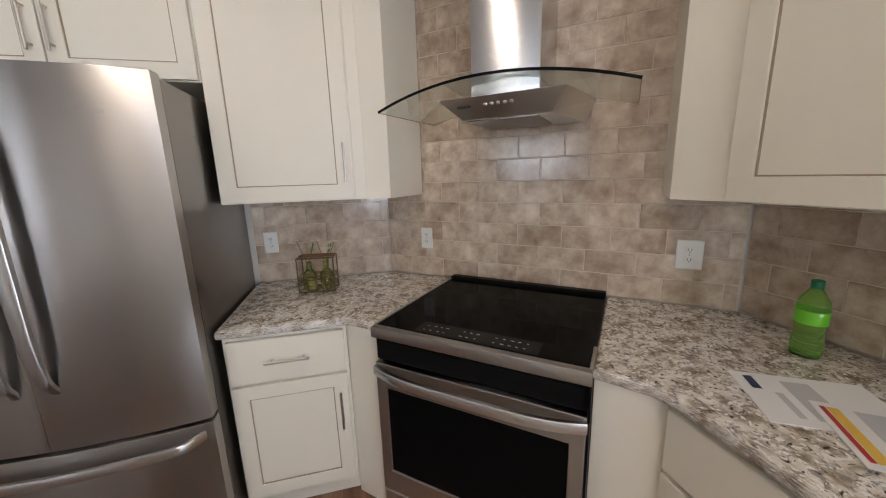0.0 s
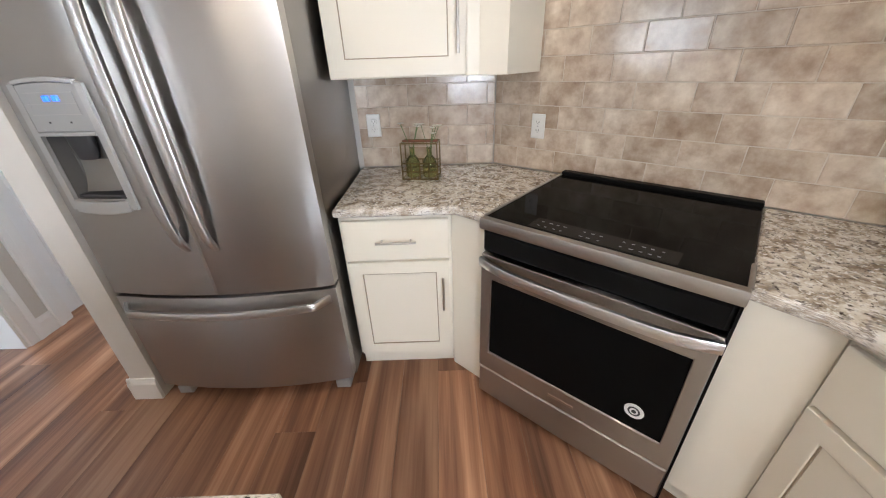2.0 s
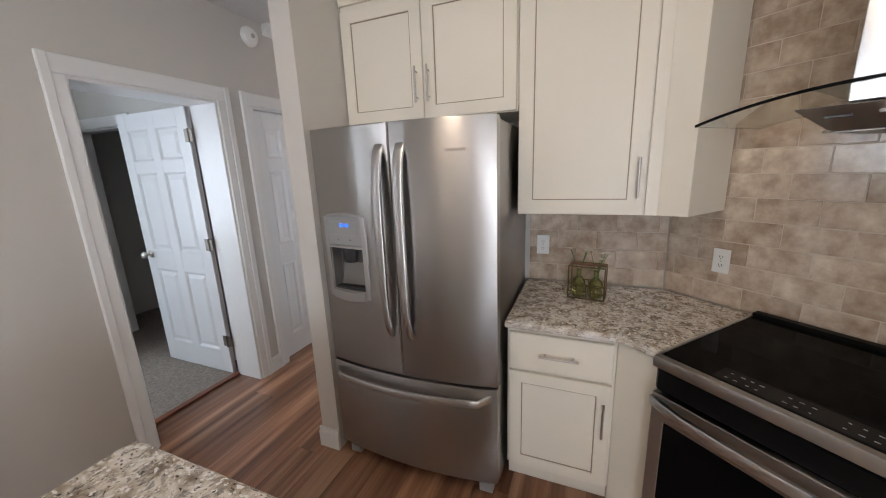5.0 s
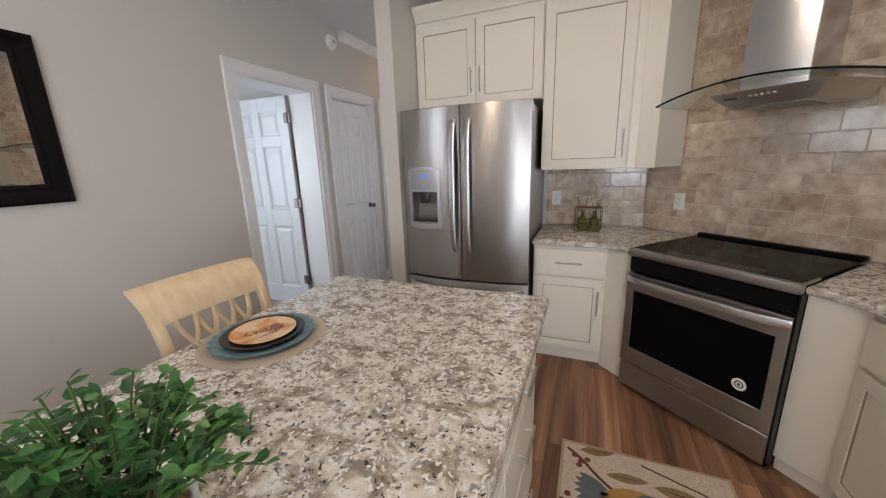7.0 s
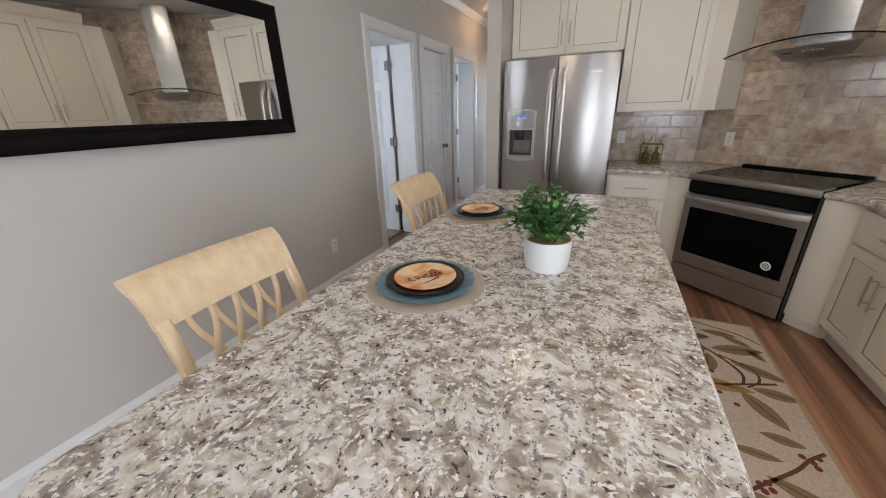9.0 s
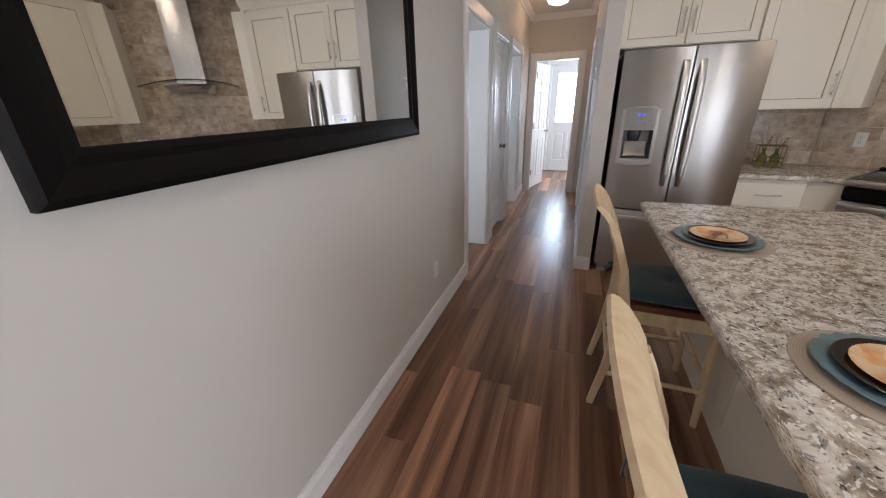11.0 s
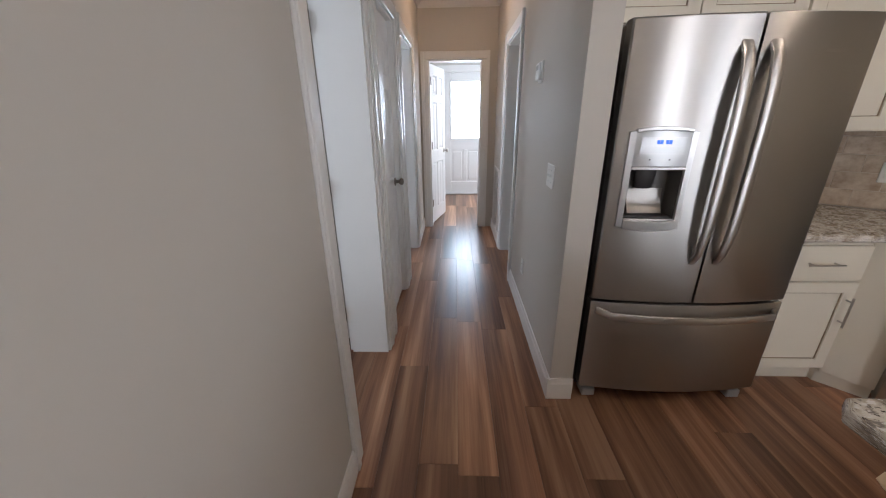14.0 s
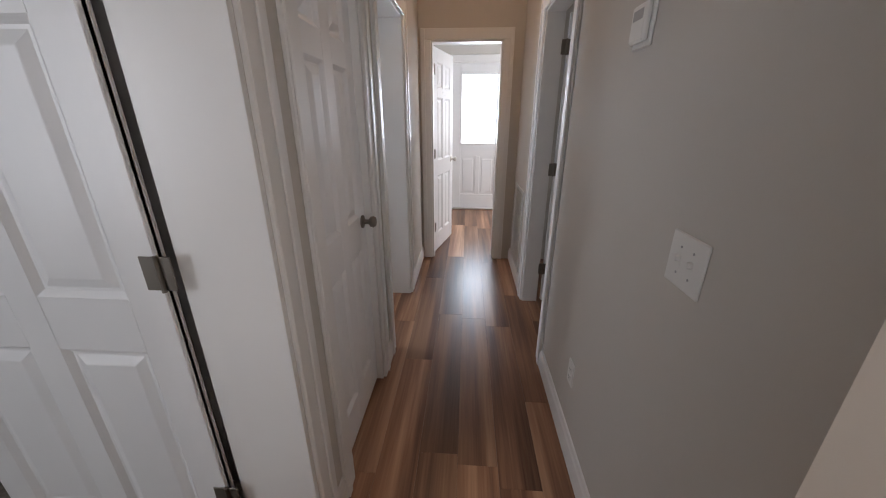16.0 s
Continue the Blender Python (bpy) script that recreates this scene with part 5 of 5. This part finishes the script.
for x in (-0.03, 0.03):
    vs = thing("bud_vase", cd.matrix_basis @ pose(x, 0, 0.006), "small olive green glass bottle vase", "vase", "bud vases")
    part("bottle", lathe([(0.022, 0), (0.024, 0.004), (0.024, 0.05), (0.018, 0.064), (0.009, 0.074), (0.009, 0.098), (0.011, 0.10), (0.008, 0.101)], 20), vase_glass, vs, "", True)
    st, fl = bmesh.new(), bmesh.new()
    for k in range(5):
        a = r2.uniform(0, 6.28)
        tip = Vector((0.03 * math.cos(a) + (x * 0.2), 0.02 * math.sin(a), 0.135 + 0.045 * r2.random()))
        sweep([(0, 0, 0.06), (tip.x * 0.3, tip.y * 0.3, 0.11), tuple(tip)], 0.002, 0.002, (1, 0.2, 0), st, 4)
        for i in range(6):
            ang = i * 1.047 + a
            leaf3(fl, tip, Vector((math.cos(ang), math.sin(ang), 0.5)), Vector((0, 0, 1)), 0.014, 0.011)
        leaf3(st, Vector((tip.x * 0.5, tip.y * 0.5, 0.115)), Vector((math.cos(a), math.sin(a), 0.3)), Vector((0, 0, 1)), 0.02, 0.009)
    part("stem", st, stem_green, vs)
    part("blossom", fl, petal, vs, "tiny white blossoms")

# ---------- bottle and papers on the long counter ----------
soda = material("soda_green", (0.45, 0.82, 0.22), 0.05)
shader(soda).inputs["Transmission Weight"].default_value = 0.9
shader(soda).inputs["IOR"].default_value = 1.2
bt = thing("soda_bottle", pose(2.735, 1.735, TOP), "green plastic soda bottle with a green cap, partly full", "bottle")
part("bottle_body", lathe([(0.024, 0.0), (0.034, 0.004), (0.037, 0.015), (0.0365, 0.05), (0.033, 0.075), (0.036, 0.10), (0.037, 0.15), (0.033, 0.172), (0.018, 0.198), (0.0125, 0.208), (0.0125, 0.222)], 28), soda, bt, "clear green ribbed plastic", True)
part("wrap_label", lathe([(0.0372, 0.104), (0.0378, 0.105), (0.0378, 0.143), (0.0372, 0.144)], 28), painted("label_green", (0.10, 0.50, 0.03), (0.25, 0.65, 0.03), 0.3), bt, "bright green wrap label", True)
part("cap", lathe([(0.0145, 0.208), (0.015, 0.209), (0.015, 0.229), (0.013, 0.231), (0.001, 0.2312)], 24), material("cap_green", (0.0, 0.13, 0.06), 0.35), bt, "dark green screw cap", True)
paper = painted("paper", (0.78, 0.78, 0.78), (0.84, 0.84, 0.84), 0.55, 30)
print_y, print_n, print_r, print_g = material("print_yellow", (0.75, 0.50, 0.08), 0.5), material("print_navy", (0.03, 0.04, 0.10), 0.5), material("print_red", (0.5, 0.04, 0.04), 0.5), material("print_grey", (0.52, 0.53, 0.55), 0.5)


def flyer(x, y, z, turn, bars, label):
    t = thing("flyer", pose(x, y, TOP + z, 0, 0, turn), label, "flyer", "flyers on the counter")
    sheet = part("sheet", box(-0.108, 0.108, -0.14, 0.14, 0, 0.0025), paper, t)
    for x0, x1, y0, y1, mat in bars:
        part("printed_bar", box(x0, x1, y0, y1, 0.0026, 0.0029), mat, sheet)


flyer(2.50, 1.565, 0.0005, 58, [(0.03, 0.09, 0.095, 0.115, print_n), (-0.08, 0.02, 0.06, 0.075, print_g), (-0.08, 0.08, -0.02, 0.04, print_g)], "white printed flyer with grey text blocks")
flyer(2.525, 1.405, 0.0035, 52, [(-0.09, 0.09, 0.118, 0.128, print_r), (-0.09, 0.09, 0.095, 0.116, print_y), (-0.09, 0.09, -0.02, 0.07, print_g), (-0.09, 0.02, -0.09, -0.05, print_g)], "white printed flyer with a yellow and red banner")
flyer(2.57, 1.235, 0.0065, 57, [(-0.095, 0.095, 0.06, 0.065, print_r), (-0.095, 0.095, 0.07, 0.10, print_y), (-0.09, -0.05, 0.072, 0.098, print_n), (-0.09, 0.09, -0.11, 0.02, print_g)], "white printed flyer with a yellow banner and blue spot")

# ---------- rug ----------
rug_ground = material("rug_ground", (0.6, 0.5, 0.38), 0.95)
rv_ = coords(rug_ground)
link(rug_ground, ramp(rug_ground, noise_tex(rug_ground, rv_, 90, 3), [(0.3, (0.54, 0.43, 0.34)), (0.7, (0.72, 0.61, 0.51))]), shader(rug_ground).inputs["Base Color"])
bump(rug_ground, noise_tex(rug_ground, rv_, 300, 2), 0.8, 0.003)


def wool(name, a, c):
    m = material(name, a, 0.95)
    link(m, mixed(m, noise_tex(m, coords(m), 45, 3), a, c), shader(m).inputs["Base Color"])
    bump(m, noise_tex(m, coords(m), 300, 2), 0.8, 0.003)
    return m


olive, brown, red_w, teal_w, gold_w = wool("wool_olive", (0.20, 0.13, 0.06), (0.36, 0.26, 0.14)), wool("wool_brown", (0.10, 0.045, 0.025), (0.17, 0.08, 0.045)), wool("wool_red", (0.16, 0.03, 0.025), (0.26, 0.06, 0.04)), wool("wool_blue", (0.09, 0.12, 0.13), (0.17, 0.20, 0.20)), wool("wool_gold", (0.38, 0.20, 0.05), (0.5, 0.31, 0.1))
RW, RL = 0.715, 1.80
rug = thing("rug", pose(1.208, 1.715 - RL, 0), "beige wool runner rug with leaves, berries and a bluebird", "rug")
part("woven_field", box(0, RW, 0, RL, 0, 0.008, 0.002), rug_ground, rug, "beige wool pile")
b = bmesh.new()
for p in ((0, 0.014, 0, RL), (RW - 0.014, RW, 0, RL), (0.014, RW - 0.014, 0, 0.014), (0.014, RW - 0.014, RL - 0.014, RL)):
    box(p[0], p[1], p[2], p[3], 0.0082, 0.009, into=b)
part("border", b, wool("wool_tan", (0.42, 0.33, 0.2), (0.5, 0.4, 0.27)), rug, "tan bound edge")


def rug_leaf(u, v, deg, ln, wd, mat):
    b = bmesh.new()
    leaf_flat(u * RW, RL - v, radians(deg), ln, wd * 1.3, 0.0088, b, 8)
    r = part("leaf", b, mat, rug)
    b = bmesh.new()
    leaf_flat(u * RW + 0.12 * ln * math.cos(radians(deg)), RL - v + 0.12 * ln * math.sin(radians(deg)), radians(deg), ln * 0.8, wd * 0.12, 0.0091, b, 6)
    part("leaf_vein", b, brown, r)


def rug_stem(pts, w=0.012):
    path = []
    P = [Vector((u * RW, RL - v, 0.0083)) for u, v in pts]
    for i in range(len(P) - 1):
        p0, p1, p2, p3 = P[max(i - 1, 0)], P[i], P[i + 1], P[min(i + 2, len(P) - 1)]
        for s in range(6):
            t = s / 6
            path.append(0.5 * ((2 * p1) + (p2 - p0) * t + (2 * p0 - 5 * p1 + 4 * p2 - p3) * t * t + (3 * p1 - p0 - 3 * p2 + p3) * t ** 3))
    path.append(P[-1])
    part("stem", sweep(path, w, 0.001, (-1, 0.37, 0), None, 4), brown, rug)


def rug_berry(u, v, r=0.014):
    part("berry", lathe([(r, 0.0086), (r, 0.0090), (0.0005, 0.0092)], 14, m=pose(u * RW, RL - v, 0)), red_w, rug)


for v0, flip in ((0.0, False), (0.98, True)):
    q = (lambda u: 1 - u) if flip else (lambda u: u)
    a = (lambda d: 180 - d) if flip else (lambda d: d)
    rug_stem([(q(0.04), v0 + 0.05), (q(0.14), v0 + 0.11), (q(0.24), v0 + 0.19), (q(0.42), v0 + 0.30), (q(0.60), v0 + 0.42), (q(0.72), v0 + 0.56), (q(0.70), v0 + 0.66)], 0.015)
    rug_stem([(q(0.02), v0 + 0.66), (q(0.25), v0 + 0.69), (q(0.5), v0 + 0.71), (q(0.70), v0 + 0.66), (q(0.92), v0 + 0.60)], 0.015)
    rug_stem([(q(0.62), v0 + 0.42), (q(0.80), v0 + 0.50), (q(0.82), v0 + 0.60), (q(0.72), v0 + 0.68)])
    rug_stem([(q(0.50), v0 + 0.05), (q(0.70), v0 + 0.10), (q(0.85), v0 + 0.14), (q(0.97), v0 + 0.22)], 0.009)
    rug_stem([(q(0.15), v0 + 0.69), (q(0.3), v0 + 0.60), (q(0.46), v0 + 0.58)], 0.009)
    for u, v, deg, ln, wd, m in ((0.12, 0.045, 10, 0.16, 0.045, olive), (0.28, 0.16, 5, 0.18, 0.04, olive), (0.55, 0.16, -5, 0.2, 0.05, olive), (0.70, 0.18, -35, 0.17, 0.045, olive), (0.10, 0.36, 25, 0.24, 0.055, olive), (0.58, 0.36, 12, 0.28, 0.075, olive), (0.30, 0.50, 40, 0.22, 0.085, olive), (0.54, 0.42, -100, 0.20, 0.075, olive), (0.68, 0.46, -25, 0.26, 0.06, olive), (0.06, 0.40, -75, 0.2, 0.05, olive), (0.28, 0.70, -2, 0.34, 0.07, gold_w), (0.74, 0.68, -8, 0.2, 0.06, olive), (0.66, 0.72, -60, 0.26, 0.07, olive), (0.05, 0.58, -20, 0.2, 0.05, gold_w), (0.3, 0.78, -50, 0.2, 0.13, gold_w), (0.85, 0.30, -60, 0.12, 0.04, olive)):
        rug_leaf(q(u), v0 + v, a(deg), ln, wd, m)
    for u, v in ((0.09, 0.09), (0.13, 0.12), (0.17, 0.10), (0.12, 0.145), (0.41, 0.295), (0.45, 0.31), (0.40, 0.325), (0.44, 0.34), (0.44, 0.60), (0.48, 0.625), (0.52, 0.60), (0.06, 0.32), (0.03, 0.36), (0.46, 0.80), (0.52, 0.77), (0.60, 0.84), (0.03, 0.80), (0.05, 0.84)):
        rug_berry(q(u), v0 + v)
    if flip:
        continue
    b = bmesh.new()
    for k in range(5):
        leaf_flat(q(0.30) * RW, RL - v0 - 0.26, radians(a(150 + 14 * k)), 0.15, 0.045, 0.0088 + 0.0002 * k, b)
    part("bird_wing", b, teal_w, rug, "grey-blue bird wing and tail")
    b = bmesh.new()
    leaf_flat(q(0.24) * RW, RL - v0 - 0.275, radians(a(8)), 0.26, 0.10, 0.0096, b, 10)
    part("bird_body", b, gold_w, rug, "golden bird breast")
    b = bmesh.new()
    leaf_flat(q(0.44) * RW, RL - v0 - 0.245, radians(a(4)), 0.12, 0.055, 0.0102, b, 8)
    part("bird_head", b, teal_w, rug, "grey-blue bird head")

# ---------- planks and tiles, piece by piece ----------
floor = solid("floor", box(-1.36, RIGHT + 0.1, SOUTH - 0.1, OUT + 0.1, -0.06, -0.008), dark_gap, "brown wood-look vinyl plank floor", "floor")
PW, PL = 0.178, 1.22


def piece(x0, x1, y0, y1, z0, z1, mat, name, bevel=0.0012):
    return mesh_of(box(x0, x1, y0, y1, z0, z1, bevel), name, mat)


plank_mesh = piece(-PW / 2 + 0.0003, PW / 2 - 0.0003, -PL / 2 + 0.0003, PL / 2 - 0.0003, -0.0075, 0.0, plank_wood, "plank", 0.0007)
rnd = random.Random(11)
x = -1.36 + PW / 2
while x < RIGHT + 0.05:
    start = SOUTH - rnd.random() * PL
    y = start
    while y < (OUT + 0.1 if x < 0.2 else 3.2):
        ob = new("plank", plank_mesh)
        ob.parent, ob.location = floor, (x, y + PL / 2, 0)
        y += PL
    x += PW
solid("floor_side", box(-3.5, LEFT - 0.262, 3.86, 5.6, -0.02, 0.004), plank_wood, "brown vinyl floor of the side room", "floor")
solid("floor_side", box(HALL + 0.125, 2.3, 3.3, 5.6, -0.007, 0.003), plank_wood, "brown vinyl floor of the side room", "floor")
solid("floor_side", box(-1.75, -1.362, 5.6, OUT, -0.02, 0.0), plank_wood, "brown vinyl floor of the utility room", "floor")
solid("floor_side", box(0.2, 1.3, 5.6, OUT, -0.007, 0.003), plank_wood, "brown vinyl floor of the utility room", "floor")

TW, TH, G = 0.207, 0.1035, 0.0022
tile_full = {}


def tiles(parent, m, x0, x1, z0, z1, shift=0.0):
    """Running-bond tiles; local x along the wall, face to -y at y = 0."""
    bed = part("grout_bed", box(x0, x1, 0.0016, 0.0115, z0, z1), grout, parent, "sandy grout")
    bed.matrix_basis = m
    r, z = 0, z0
    while z < z1 - 0.01:
        h = min(TH, z1 - z)
        x = x0 - ((r % 2) * 0.5 + shift) * TW
        while x < x1 - 0.004:
            a, c = max(x, x0), min(x + TW, x1)
            if c - a > 0.012:
                key = (round(c - a, 3), round(h, 3))
                if key not in tile_full:
                    w = key[0] / 2 - G / 2
                    tile_full[key] = piece(-w, w, 0, 0.008, G / 2, key[1] - G / 2, tile_glaze, "tile", 0.0022)
                ob = new("tile", tile_full[key])
                ob.parent = parent
                ob.matrix_basis = m @ pose((a + c) / 2, 0, z, rnd.uniform(-0.35, 0.35), 0, rnd.uniform(-0.3, 0.3))
            x += TW
        z += h
        r += 1


tiles(wall_back, pose(0, BACK, 0), 0.93, 1.655, TOP, UZ0 + 0.02, 0.2)
tiles(wall_diag, Matrix(), -0.82, 0.82, TOP, CEIL - 0.02, 0.3)
tiles(wall_east, pose(RIGHT, 2.045, 0, 0, 0, -90), 0.0, 3.1, TOP, UZ0 + 0.02, 0.1)
